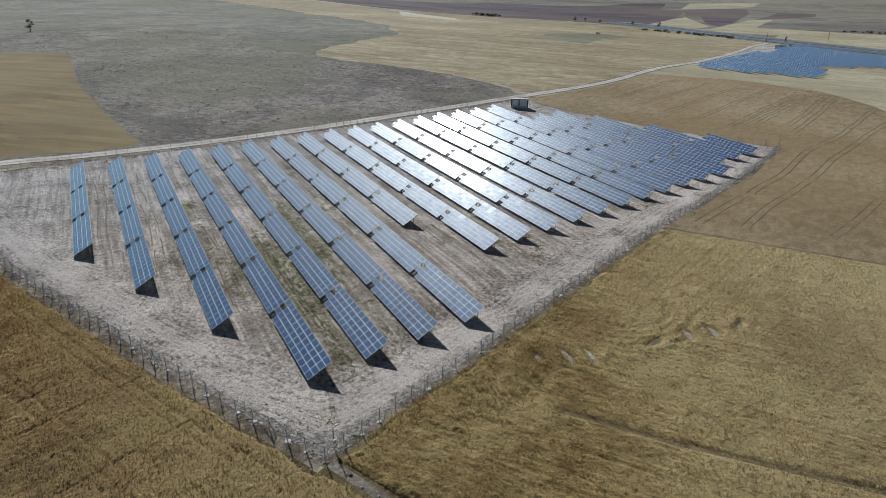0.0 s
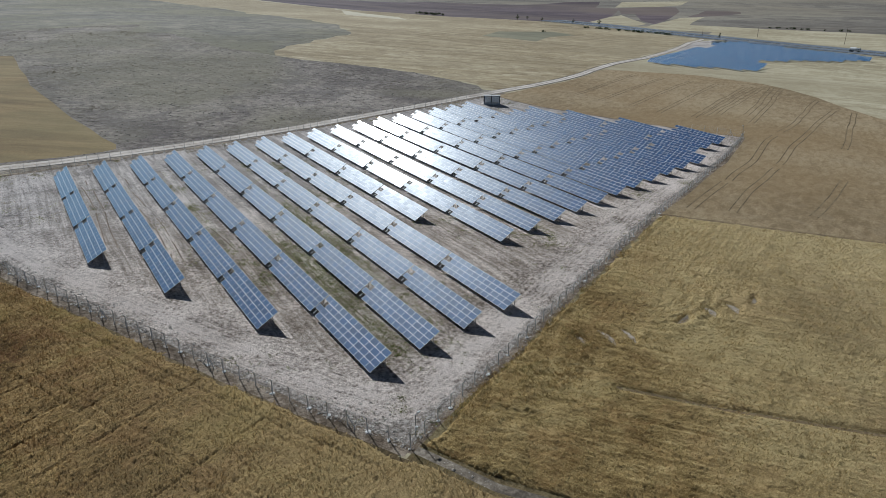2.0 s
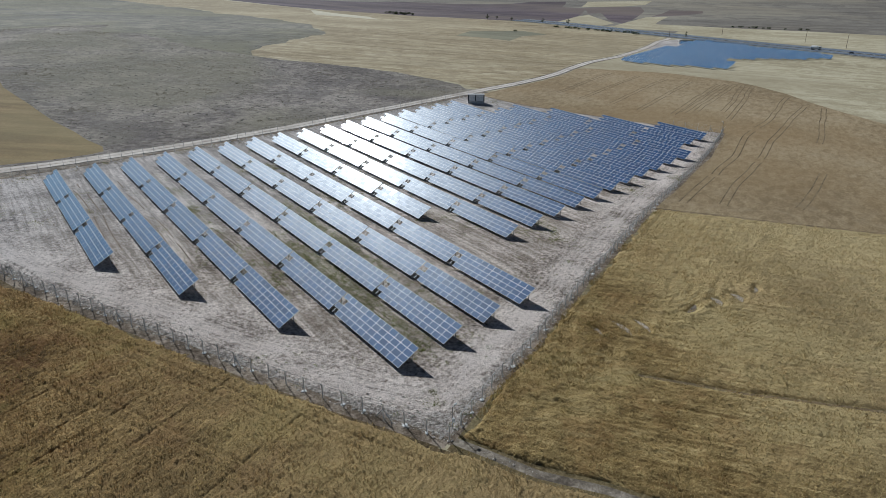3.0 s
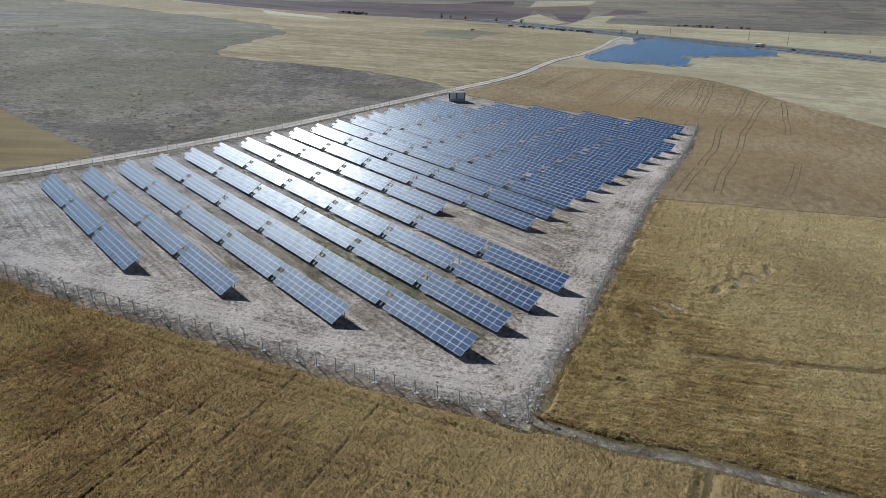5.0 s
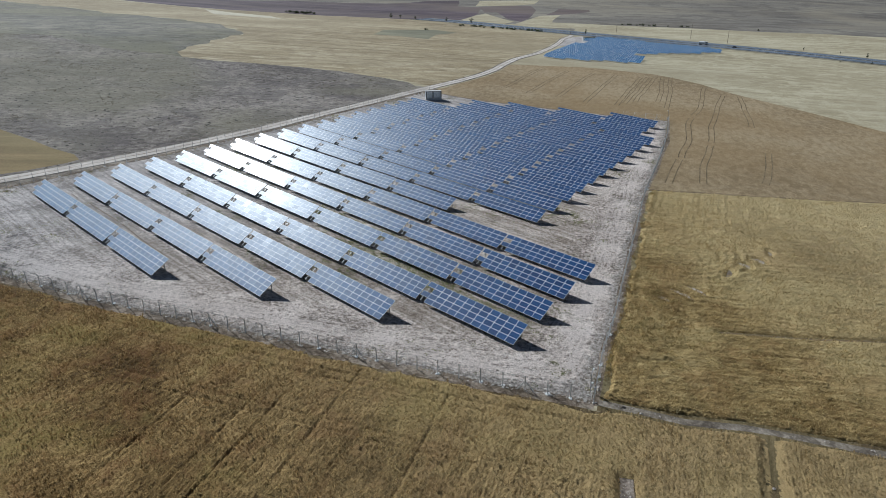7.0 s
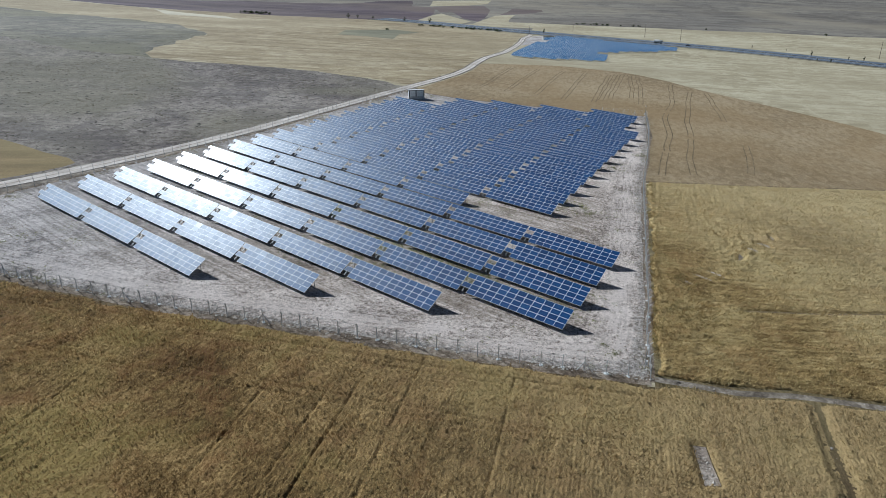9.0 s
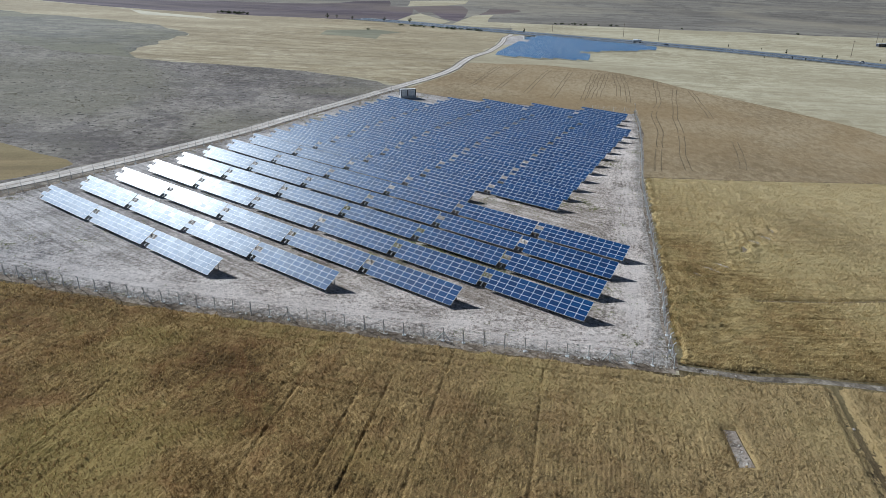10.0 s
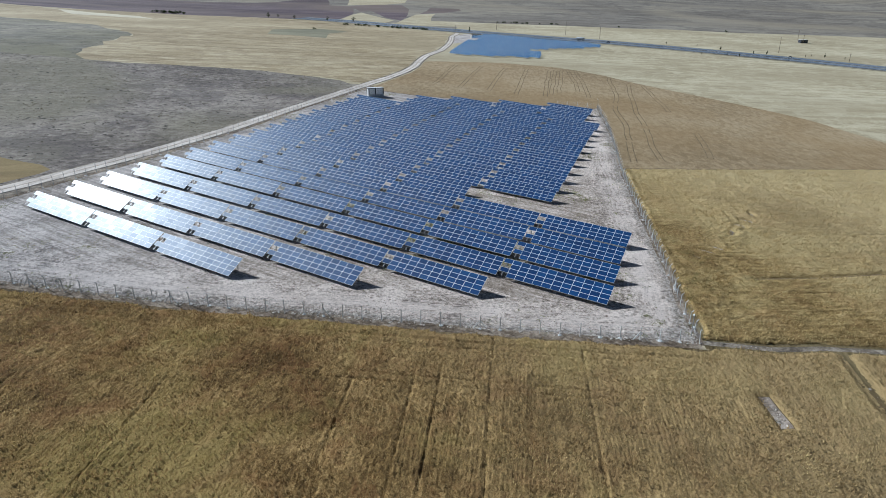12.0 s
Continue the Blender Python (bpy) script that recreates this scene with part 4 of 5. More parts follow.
def rows_of(loop, heading, gap, step, rng, jitter=0.07):
    """Places on sowing lines inside a loop."""
    p = np.array(loop, float)
    d = np.array((math.cos(radians(heading)), math.sin(radians(heading))))
    e = np.array((-d[1], d[0]))
    u, v = p @ d, p @ e
    s, t = np.meshgrid(np.arange(u.min(), u.max(), step), np.arange(v.min(), v.max(), gap))
    s, t = s.ravel() + rng.normal(0, step * 0.3, s.size), t.ravel() + rng.normal(0, jitter, t.size)
    q = s[:, None] * d + t[:, None] * e
    return q[inside(q[:, 0], q[:, 1], p)], t


CROPS = [loop for mat, loop in FIELDS if mat is wheat_soil][0], [loop for mat, loop in FIELDS if mat is barley_soil][0]
HOLES = [np.array(q, float) for q in (ribbon(DITCH, -0.5, 0.4), ribbon(DITCH_SIDE, -0.25, 0.25), ribbon(BARE, -0.2, 0.3), grown(YARD, 0.7),
                                      [(-18.3, 46.1), (-17.0, 45.4), (-20.1, 39.9), (-21.8, 40.6)],
                                      *SPOTS)]


def drift(q, heading, width, seed):
    """Smooth random values that run on along a heading, for streaks in a crop."""
    d = np.array((math.cos(radians(heading)), math.sin(radians(heading))))
    return lattice(q @ d / 14.0, q @ np.array((-d[1], d[0])) / width, 1.0, seed)


def keep_out(q):
    ok = np.ones(len(q), bool)
    for h in HOLES:
        ok &= ~inside(q[:, 0], q[:, 1], h)
    return ok


def line_gap(q, line, half):
    """True for places farther than half from a line."""
    return off_line(q, line) > half


def canopy(name, view, crop, heading, wide, along, top, rough, mat, rng):
    """The closed top of a standing crop: an uneven sheet of ears over the ground, sunk into the soil at its edges."""
    p = np.array(view, float)
    d = np.array((math.cos(radians(heading)), math.sin(radians(heading))))
    e = np.array((-d[1], d[0]))
    u, v = np.arange((p @ d).min(), (p @ d).max(), along), np.arange((p @ e).min(), (p @ e).max(), wide)
    s, t = np.meshgrid(u, v)
    q = s.ravel()[:, None] * d + t.ravel()[:, None] * e
    ok = inside(q[:, 0], q[:, 1], p) & inside(q[:, 0], q[:, 1], np.array(crop, float))
    n, m = s.shape
    grid = ok.reshape(n, m)
    core = grid.copy()
    core[1:-1, 1:-1] &= grid[:-2, 1:-1] & grid[2:, 1:-1] & grid[1:-1, :-2] & grid[1:-1, 2:]
    index = np.full(n * m, -1)
    index[ok] = np.arange(ok.sum())
    q = q[ok]
    h = np.where(core.ravel()[ok], top(q) + rng.normal(0, rough, len(q)), -0.06)
    for hole in HOLES:
        lo, hi = hole.min(0) - 1, hole.max(0) + 1
        by = np.where(((q > lo) & (q < hi)).all(1))[0]
        gap = np.where(inside(*q[by].T, hole), -0.3, off_line(q[by], np.r_[hole, hole[:1]]))
        h[by] = np.minimum(h[by], -0.05 + 0.6 * np.maximum(gap, 0))
    q = q + rng.normal(0, 0.03, q.shape)
    index = index.reshape(n, m)
    f = np.stack((index[:-1, :-1], index[:-1, 1:], index[1:, 1:], index[1:, :-1]), -1).reshape(-1, 4)
    f = f[(f >= 0).all(1)]
    f = f[(h[f] > 0).sum(1) > 1]
    label, before = np.arange(len(q)), None
    while before is None or (label != before).any():       # keep only the large connected stands
        before = label.copy()
        for k in range(4):
            np.minimum.at(label, f[:, k], before[f].min(1))
        label = label[label]
    f = f[np.bincount(label[f[:, 0]], minlength=len(q))[label[f[:, 0]]] > 2000]
    me = bpy.data.meshes.new(name)
    me.vertices.add(len(q))
    me.vertices.foreach_set("co", np.c_[q, height(*q.T) + h].ravel())
    me.loops.add(f.size)
    me.loops.foreach_set("vertex_index", f.ravel())
    me.polygons.add(len(f))
    me.polygons.foreach_set("loop_start", np.arange(0, f.size, 4))
    me.polygons.foreach_set("loop_total", np.full(len(f), 4))
    me.polygons.foreach_set("use_smooth", np.ones(len(f), bool))
    me.materials.append(mat)
    me.update(calc_edges=True)
    return me


def furrowed(q, heading, gap):
    """Waves across a heading: 1 on the sown lines and 0 between them."""
    a = radians(heading)
    wander = 0.8 * lattice(q[:, 0], q[:, 1], 9.0, 71) + 0.35 * lattice(q[:, 0], q[:, 1], 2.2, 72)
    return 0.5 + 0.5 * np.cos(2 * np.pi * ((q @ np.array((-math.sin(a), math.cos(a)))) / gap + wander))


def groove(q, line, half):
    """1 on a line and 0 away from it."""
    return np.exp(-(off_line(q, line) / half) ** 2)


WHEAT_TRACKS = [(-57.8, 68.2), (-54.9, 66.5), (-66, 70.5), (-75.8, 58.2), (-44.8, 68.5), (-35, 60), (-88, 80), (-101, 94), (-99.5, 93)]


def wheat_top(q):
    edge = off_line(q, LINE_SOUTH)
    head = np.clip((10.5 - edge) / 2, 0, 1)
    sown = furrowed(q, DRILL_L, 0.5) * (1 - head) + furrowed(q, -36.0, 0.62) * head
    streak = drift(q, DRILL_L, 0.9, 61) * (1 - head) + drift(q, -36.0, 0.9, 64) * head
    h = 0.12 + 0.12 * lattice(*q.T, 0.8, 8) + 0.09 * lattice(*q.T, 0.36, 9) + 0.16 * lattice(*q.T, 3.2, 7) + 0.13 * sown * np.clip(1.6 * lattice(*q.T, 6.0, 5) - 0.3, 0.1, 1) + 0.12 * streak
    thin = 0.4 * lattice(*q.T, 1.0, 8) + 0.25 * lattice(*q.T, 7.0, 6) + 0.35 * streak
    h -= 0.08 * np.clip(0.29 - thin, 0, 0.2) / 0.2
    h = 0.15 + 0.05 * np.logaddexp(0, (h - 0.2) / 0.05)
    for off in (4.6, 6.3, 14.1, 15.8):                    # wheel tracks along the fence
        h -= 0.18 * groove(q, np.array(LINE_SOUTH) + np.array((-0.57, -0.82)) * off, 0.2)
    for x0, y0 in WHEAT_TRACKS:
        h -= 0.26 * groove(q, [(x0 - 20, y0 - 25), (x0 + 3, y0 + 5)], 0.15) * np.clip(2.2 * lattice(*q.T, 4.0, 54), 0, 1)
    h = np.maximum(h, 0.05)
    for line in (DITCH, DITCH_SIDE):
        h = h * np.clip((off_line(q, line) - 0.2 - 0.7 * lattice(*q.T, 1.5, 60)) / 1.1, 0.06, 1)
    ragged = 1.1 + 1.3 * lattice(*q.T, 3.0, 51) + 0.5 * lattice(*q.T, 0.8, 52)
    return h * np.clip((edge - ragged) / 0.5, -0.2, 1)


def build_wheat():
    rng = np.random.default_rng(11)
    view = np.array([(-128, 150), (-128, 66), (-70, 38), (-22, 12), (24, 12), (64, 5), (64, 44), (20, 60), (-14, 62)], float)
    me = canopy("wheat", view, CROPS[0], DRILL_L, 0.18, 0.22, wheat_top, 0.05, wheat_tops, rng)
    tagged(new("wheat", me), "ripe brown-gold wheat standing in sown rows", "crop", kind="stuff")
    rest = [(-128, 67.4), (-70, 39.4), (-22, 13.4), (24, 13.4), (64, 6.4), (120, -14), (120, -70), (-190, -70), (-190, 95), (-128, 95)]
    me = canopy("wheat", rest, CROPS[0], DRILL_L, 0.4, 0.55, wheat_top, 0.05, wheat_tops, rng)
    tagged(new("wheat", me), "ripe brown-gold wheat standing in a wide field", "crop", kind="stuff")
    q, _ = rows_of(view, DRILL_L, 0.5, 0.34, rng, 0.10)
    q = q[inside(q[:, 0], q[:, 1], np.array(CROPS[0], float)) & keep_out(q)]
    h = wheat_top(q)
    q, h = q[h > 0.12], h[h > 0.12]
    lean = np.stack((lattice(q[:, 0], q[:, 1], 12, 9) - 0.5, lattice(q[:, 0], q[:, 1], 12, 10) - 0.5), 1) * 0.8 + (0.1, -0.08)
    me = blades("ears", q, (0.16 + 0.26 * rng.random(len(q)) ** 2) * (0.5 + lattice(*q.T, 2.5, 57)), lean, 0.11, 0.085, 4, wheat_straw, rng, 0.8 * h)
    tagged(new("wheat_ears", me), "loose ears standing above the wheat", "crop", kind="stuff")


SWATH = [(4, 76), (12, 79.5), (26, 82.5), (33, 86), (41, 89.5), (55, 94.2)]


def barley_top(q):
    edge = off_line(q, LINE_EAST)
    band = q[:, 1] - np.interp(q[:, 0], [p[0] for p in SWATH], [p[1] for p in SWATH])
    side = np.clip((30 - edge) / 3, 0, 1) * np.clip(band / 2, 0, 1)
    near = np.exp(-((q[:, 0] + 2) ** 2 + (q[:, 1] - 66) ** 2) / 90)
    sown = furrowed(q, DRILL_R, 0.95) * (1 - side) + 0.8 * furrowed(q, 49.0, 0.66) * side
    streak = drift(q, DRILL_R, 1.1, 62) * (1 - side) + drift(q, 49.0, 0.8, 63) * side
    turned = np.exp(-(band / 3.5) ** 2) * np.clip((q[:, 0] - 2) / 8, 0, 1) * np.clip((58 - q[:, 0]) / 6, 0, 1)
    h = 0.10 + 0.12 * lattice(*q.T, 0.9, 18) + 0.08 * lattice(*q.T, 0.42, 19) + 0.15 * lattice(*q.T, 4.5, 17) + 0.12 * lattice(*q.T, 1.9, 15) + 0.07 * sown * np.clip(1.8 * lattice(*q.T, 7.0, 23) - 0.3, 0.1, 1) + 0.13 * streak
    h += turned * (0.34 * lattice(*q.T, 1.6, 20) - 0.08) + near * (0.1 + 0.45 * lattice(*q.T, 1.5, 21))
    r = np.hypot(q[:, 0] - 30, q[:, 1] - 99)                # rings left by the turning machine
    h += 0.10 * np.cos(2 * np.pi * r / 1.9) * np.exp(-((r - 10) / 5) ** 2) * np.clip(1 - band / 14, 0, 1) * (band > -2)
    thin = 0.4 * lattice(*q.T, 1.1, 22) + 0.25 * lattice(*q.T, 8.0, 16) + 0.35 * streak
    h -= 0.06 * np.clip(0.26 - thin, 0, 0.2) / 0.2
    h = 0.15 + 0.05 * np.logaddexp(0, (h - 0.2) / 0.05)
    for off in (6, 13.5, 22, 24, 34, 45, 47):              # wheel tracks along the sowing lines
        a = np.array((4, 78)) + np.array((0.41, 0.91)) * (off - 16)
        h -= 0.12 * groove(q, [a, a + np.array((0.91, -0.415)) * 140], 0.25) * (1 - side) * np.clip(2 * lattice(*q.T, 5.0, 55) - 0.2, 0, 1)
    h = np.maximum(h, 0.05)
    h -= 0.5 * groove(q, FURROW, 0.8) + 0.07 * groove(q, BARE, 0.7)
    h = h * np.clip((off_line(q, DITCH) - 0.7 - 0.6 * lattice(*q.T, 1.5, 59)) / 1.3, 0.06, 1)
    return h * np.clip((edge - 0.9 - lattice(*q.T, 2.0, 53)) / 0.5, -0.2, 1)


def build_barley():
    rng = np.random.default_rng(12)
    view = np.array([(-13, 59), (-9, 56), (3, 49.5), (26, 34), (66, 8), (75, 30), (110, 60), (150, 92), (131, 101), (83, 121), (50, 137), (20, 104)], float)
    me = canopy("barley", view, CROPS[1], DRILL_R, 0.2, 0.22, barley_top, 0.045, barley_tops, rng)
    tagged(new("barley", me), "pale yellow ripe barley with flattened patches", "crop", kind="stuff")
    q, _ = rows_of(view, DRILL_R, 0.5, 0.4, rng, 0.15)
    q = q[inside(q[:, 0], q[:, 1], np.array(CROPS[1], float)) & keep_out(q)]
    h = barley_top(q)
    q, h = q[h > 0.12], h[h > 0.12]
    lean = np.stack((lattice(q[:, 0], q[:, 1], 9, 19) - 0.5, lattice(q[:, 0], q[:, 1], 9, 20) - 0.5), 1) * 0.9 + (0.15, -0.07)
    me = blades("ears", q, (0.14 + 0.24 * rng.random(len(q)) ** 2) * (0.5 + lattice(*q.T, 2.5, 58)), lean, 0.13, 0.085, 4, barley_straw, rng, 0.8 * h)
    tagged(new("barley_ears", me), "loose pale ears standing above the barley", "crop", kind="stuff")


def build_wild_grass():
    """Taller wild grass by the fence corner and along the outer fence."""
    rng = np.random.default_rng(14)
    q = np.stack((rng.uniform(-13, 60, 60000), rng.uniform(52, 137, 60000)), 1)
    q = q[inside(q[:, 0], q[:, 1], np.array(CROPS[1], float)) & keep_out(q)]
    spot = 0.62 * np.exp(-((q[:, 0] - 1) ** 2 / 90 + (q[:, 1] - 69) ** 2 / 60)) + 0.55 * np.exp(-((q[:, 0] - 12) ** 2 / 120 + (q[:, 1] - 80) ** 2 / 90))
    edge = np.where(line_gap(q, LINE_EAST, 2.5), 0.0, 0.35)
    q = q[spot + edge + 0.5 * lattice(q[:, 0], q[:, 1], 2.0, 25) + rng.normal(0, 0.1, len(q)) > 0.72]
    tall = 0.2 + 0.3 * lattice(q[:, 0], q[:, 1], 2.4, 26)
    lean = np.stack((lattice(q[:, 0], q[:, 1], 5, 27) - 0.5, lattice(q[:, 0], q[:, 1], 5, 28) - 0.5), 1) * 1.2
    me = blades("wild_grass", q, tall, lean, 0.12, 0.055, 6, wild_straw, rng, np.maximum(0.0, 0.7 * barley_top(q)))
    tagged(new("wild_grass", me), "tall orange-brown wild grass by the fence", "grass", kind="stuff")


build_wheat()
build_barley()
build_wild_grass()


def build_weeds():
    """Dry weeds in the yard, thickest between the rows and along the road, and a green patch."""
    rng = np.random.default_rng(21)
    p = np.array(YARD, float)
    q = np.stack((rng.uniform(p[:, 0].min(), p[:, 0].max(), 420000), rng.uniform(p[:, 1].min(), p[:, 1].max(), 420000)), 1)
    q = q[inside(q[:, 0], q[:, 1], p)]
    s, c = (q - FIRST) @ ALONG, (q - FIRST) @ ACROSS
    patchy = lattice(s, c, 11.0, 22) * 0.4 + lattice(s, c, 3.7, 23) * 0.3 + lattice(s, c, 1.1, 24) * 0.3
    edge = np.where(line_gap(q, LINE_SOUTH, 9) & line_gap(q, LINE_EAST, 9), 0.0, -0.4)
    edge = np.where(line_gap(q, LINE_ROAD, 3.5), edge, 0.22)
    edge = np.where(line_gap(q, LINE_SOUTH, 1.6) & line_gap(q, LINE_EAST, 1.6), edge, 0.08)
    dry = q[patchy + edge + rng.normal(0, 0.16, len(q)) > 0.87]
    me = blades("weeds", dry, 0.03 + 0.06 * rng.random(len(dry)), rng.normal(0, 0.8, (len(dry), 2)), 0.16, 0.13, 5, weed_green, rng)
    tagged(new("weeds", me), "low dry weeds on the gravel", "weeds", kind="stuff")
    green = 1.1 * np.exp(-((s - 30) ** 2) / 450 - ((c - 6.5) ** 2) / 7) + 0.6 * np.exp(-((s - 45) ** 2) / 900 - ((c - 15) ** 2) / 8) + 0.35 * np.exp(-((s - 60) ** 2) / 700 - ((c + 3) ** 2) / 8)
    lush = q[patchy + green + rng.normal(0, 0.12, len(q)) > 0.85]
    me = blades("green_weeds", lush, 0.05 + 0.11 * rng.random(len(lush)), rng.normal(0, 0.8, (len(lush), 2)), 0.22, 0.14, 6, fresh_green, rng)
    tagged(new("green_weeds", me), "dull green weeds between the rows of tables", "weeds", kind="stuff")


def build_scrub():
    """Low dark scrub scattered on the fallow ground and along its road."""
    rng = np.random.default_rng(31)
    loop = np.array([loop for mat, loop in FIELDS if mat is fallow][0], float)
    q = np.stack((rng.uniform(-330, 45, 90000), rng.uniform(185, 515, 90000)), 1)
    golden = np.array([loop for mat, loop in FIELDS if mat is wedge_field][0], float)
    q = q[inside(q[:, 0], q[:, 1], loop) & ~inside(q[:, 0], q[:, 1], golden) & line_gap(q, ROAD, 4.0)]
    d = lattice(q[:, 0], q[:, 1], 30, 32) * 0.25 + lattice(q[:, 0], q[:, 1], 6, 33) * 0.75
    q = q[d + rng.normal(0, 0.13, len(q)) > 0.74]
    me = blades("scrub", q, 0.05 + 0.24 * rng.random(len(q)) ** 3, rng.normal(0, 0.8, (len(q), 2)), 0.22, 0.2, 5, scrub_brown, rng)
    tagged(new("scrub", me), "low dark scrub on grey fallow ground", "scrub", kind="stuff")


build_weeds()
build_scrub()


def build_stones():
    """Loose stones along the fences and in the yard, as one mesh of small uneven lumps."""
    rng = np.random.default_rng(41)
    spots, sizes = [], []
    for line, n, inner in ((LINE_SOUTH, 7000, 3.6), (LINE_EAST, 4500, 2.6), (LINE_ROAD, 700, 1.5), (DITCH, 260, 0.8), (DITCH_SIDE, 60, 0.7), ([(-17.8, 45.6), (-20.9, 40.4)], 60, 0.7)):
        p = np.array(line, float)
        d = np.r_[0, np.cumsum(np.hypot(*np.diff(p, axis=0).T))]
        s = rng.random(n) * d[-1]
        c = np.stack((np.interp(s, d, p[:, 0]), np.interp(s, d, p[:, 1])), 1)
        e = np.stack((np.interp(s, d, np.gradient(p[:, 0])), np.interp(s, d, np.gradient(p[:, 1]))), 1)
        nrm = np.stack((e[:, 1], -e[:, 0]), 1) / np.linalg.norm(e, axis=1)[:, None]
        clump = lattice(c[:, 0], c[:, 1], 3.0, 42)
        c = c + nrm * (np.abs(rng.normal(0, 1, n)) * inner * 0.6 - 0.4)[:, None]
        ok = clump + rng.normal(0, 0.15, n) > 0.4
        spots.append(c[ok])
        sizes.append(0.05 + 0.20 * rng.random(ok.sum()) ** 4)
    p = np.array(YARD, float)
    q = np.stack((rng.uniform(-132, 113, 20000), rng.uniform(59, 277, 20000)), 1)
    q = q[inside(q[:, 0], q[:, 1], p)]
    spots.append(q)
    sizes.append(0.04 + 0.08 * rng.random(len(q)) ** 3)
    q, r = np.concatenate(spots), np.concatenate(sizes)
    n = len(q)
    unit = np.array([(1, 0, 0), (0, 1, 0), (-1, 0, 0), (0, -1, 0), (0, 0, 0.5), (0, 0, -0.5)], float)
    v = unit[None] * r[:, None, None] * (0.65 + 0.7 * rng.random((n, 6, 3)))
    a = rng.random(n) * 2 * np.pi
    x, y = v[..., 0].copy(), v[..., 1].copy()
    v[..., 0], v[..., 1] = x * np.cos(a)[:, None] - y * np.sin(a)[:, None] + q[:, None, 0], x * np.sin(a)[:, None] + y * np.cos(a)[:, None] + q[:, None, 1]
    v[..., 2] += height(q[:, 0], q[:, 1])[:, None] + 0.2 * r[:, None]
    tri = np.array([(0, 1, 4), (1, 2, 4), (2, 3, 4), (3, 0, 4), (1, 0, 5), (2, 1, 5), (3, 2, 5), (0, 3, 5)])
    f = (tri[None] + 6 * np.arange(n)[:, None, None]).reshape(-1, 3)
    me = bpy.data.meshes.new("stones")
    me.from_pydata(v.reshape(-1, 3).tolist(), [], f.tolist())
    me.materials.append(stone_mat)
    tagged(new("stones", me), "loose pale stones along the fence and on gravel", "stones", kind="stuff")


build_stones()


def lumps(name, q, r, mat, seed, flat=0.5):
    """Small uneven lumps lying on the ground, as one mesh."""
    rng = np.random.default_rng(seed)
    n = len(q)
    unit = np.array([(1, 0, 0), (0, 1, 0), (-1, 0, 0), (0, -1, 0), (0, 0, flat)], float)
    v = unit[None] * r[:, None, None] * (0.6 + 0.8 * rng.random((n, 5, 3)))
    a = rng.random(n) * 2 * np.pi
    x, y = v[..., 0].copy(), v[..., 1].copy()
    v[..., 0], v[..., 1] = x * np.cos(a)[:, None] - y * np.sin(a)[:, None] + q[:, None, 0], x * np.sin(a)[:, None] + y * np.cos(a)[:, None] + q[:, None, 1]
    v[..., 2] += height(q[:, 0], q[:, 1])[:, None] - 0.01
    f = (np.array([(0, 1, 4), (1, 2, 4), (2, 3, 4), (3, 0, 4)])[None] + 5 * np.arange(n)[:, None, None]).reshape(-1, 3)
    me = bpy.data.meshes.new(name)
    me.from_pydata(v.reshape(-1, 3).tolist(), [], f.tolist())
    me.materials.append(mat)
    return me


def build_clods():
    """Clods of dry soil, thickest between the rows of tables and on the ruts by the fences."""
    rng = np.random.default_rng(43)
    p = np.array(YARD, float)
    q = np.stack((rng.uniform(-132, 113, 190000), rng.uniform(59, 280, 190000)), 1)
    q = q[inside(q[:, 0], q[:, 1], p)]
    s, c = (q - FIRST) @ ALONG, (q - FIRST) @ ACROSS
    gap = np.minimum(off_line(q, LINE_SOUTH), off_line(q, LINE_EAST))
    d = 0.45 * lattice(s / 4, c, 2.6, 44) + 0.35 * lattice(*q.T, 5.0, 45) + 0.2 * lattice(*q.T, 1.2, 46)
    d = d + np.where((gap > 8) & (s < 75), 0.10, 0.0) + np.where(gap < 3.0, 0.08, 0.0)
    q = q[d + rng.normal(0, 0.09, len(q)) > 0.58]
    tagged(new("clods", lumps("clods", q, 0.06 + 0.13 * rng.random(len(q)) ** 3, clod_mat, 47)), "brown clods of dry soil on the gravel", "soil", kind="stuff")


build_clods()


def build_ruts():
    """Dark wheel ruts in some of the lanes between the tables."""
    rng = random.Random(19)
    for c, s0, s1 in ((-21.5, 62, 112), (-12.6, 44, 110), (-3.4, 24, 66), (5.6, 12, 60), (32.0, 10, 40)):
        for side in (-0.85, 0.85):
            s = s0 + rng.uniform(0, 6)
            while s < s1:
                e = min(s1, s + rng.uniform(9, 24))
                run = [plan(u, c + side + 0.5 * math.sin(u / 9 + c) + rng.gauss(0, 0.12)) for u in np.arange(s, e, 2.0)]
                if len(run) > 2:
                    tagged(strip_mesh("wheel_rut", run, -0.13, 0.13, 0.012, rut_soil, 1.5), "dark wheel rut in the gravel between solar tables", "track", kind="structure")
                s = e + rng.uniform(2, 8)


build_ruts()

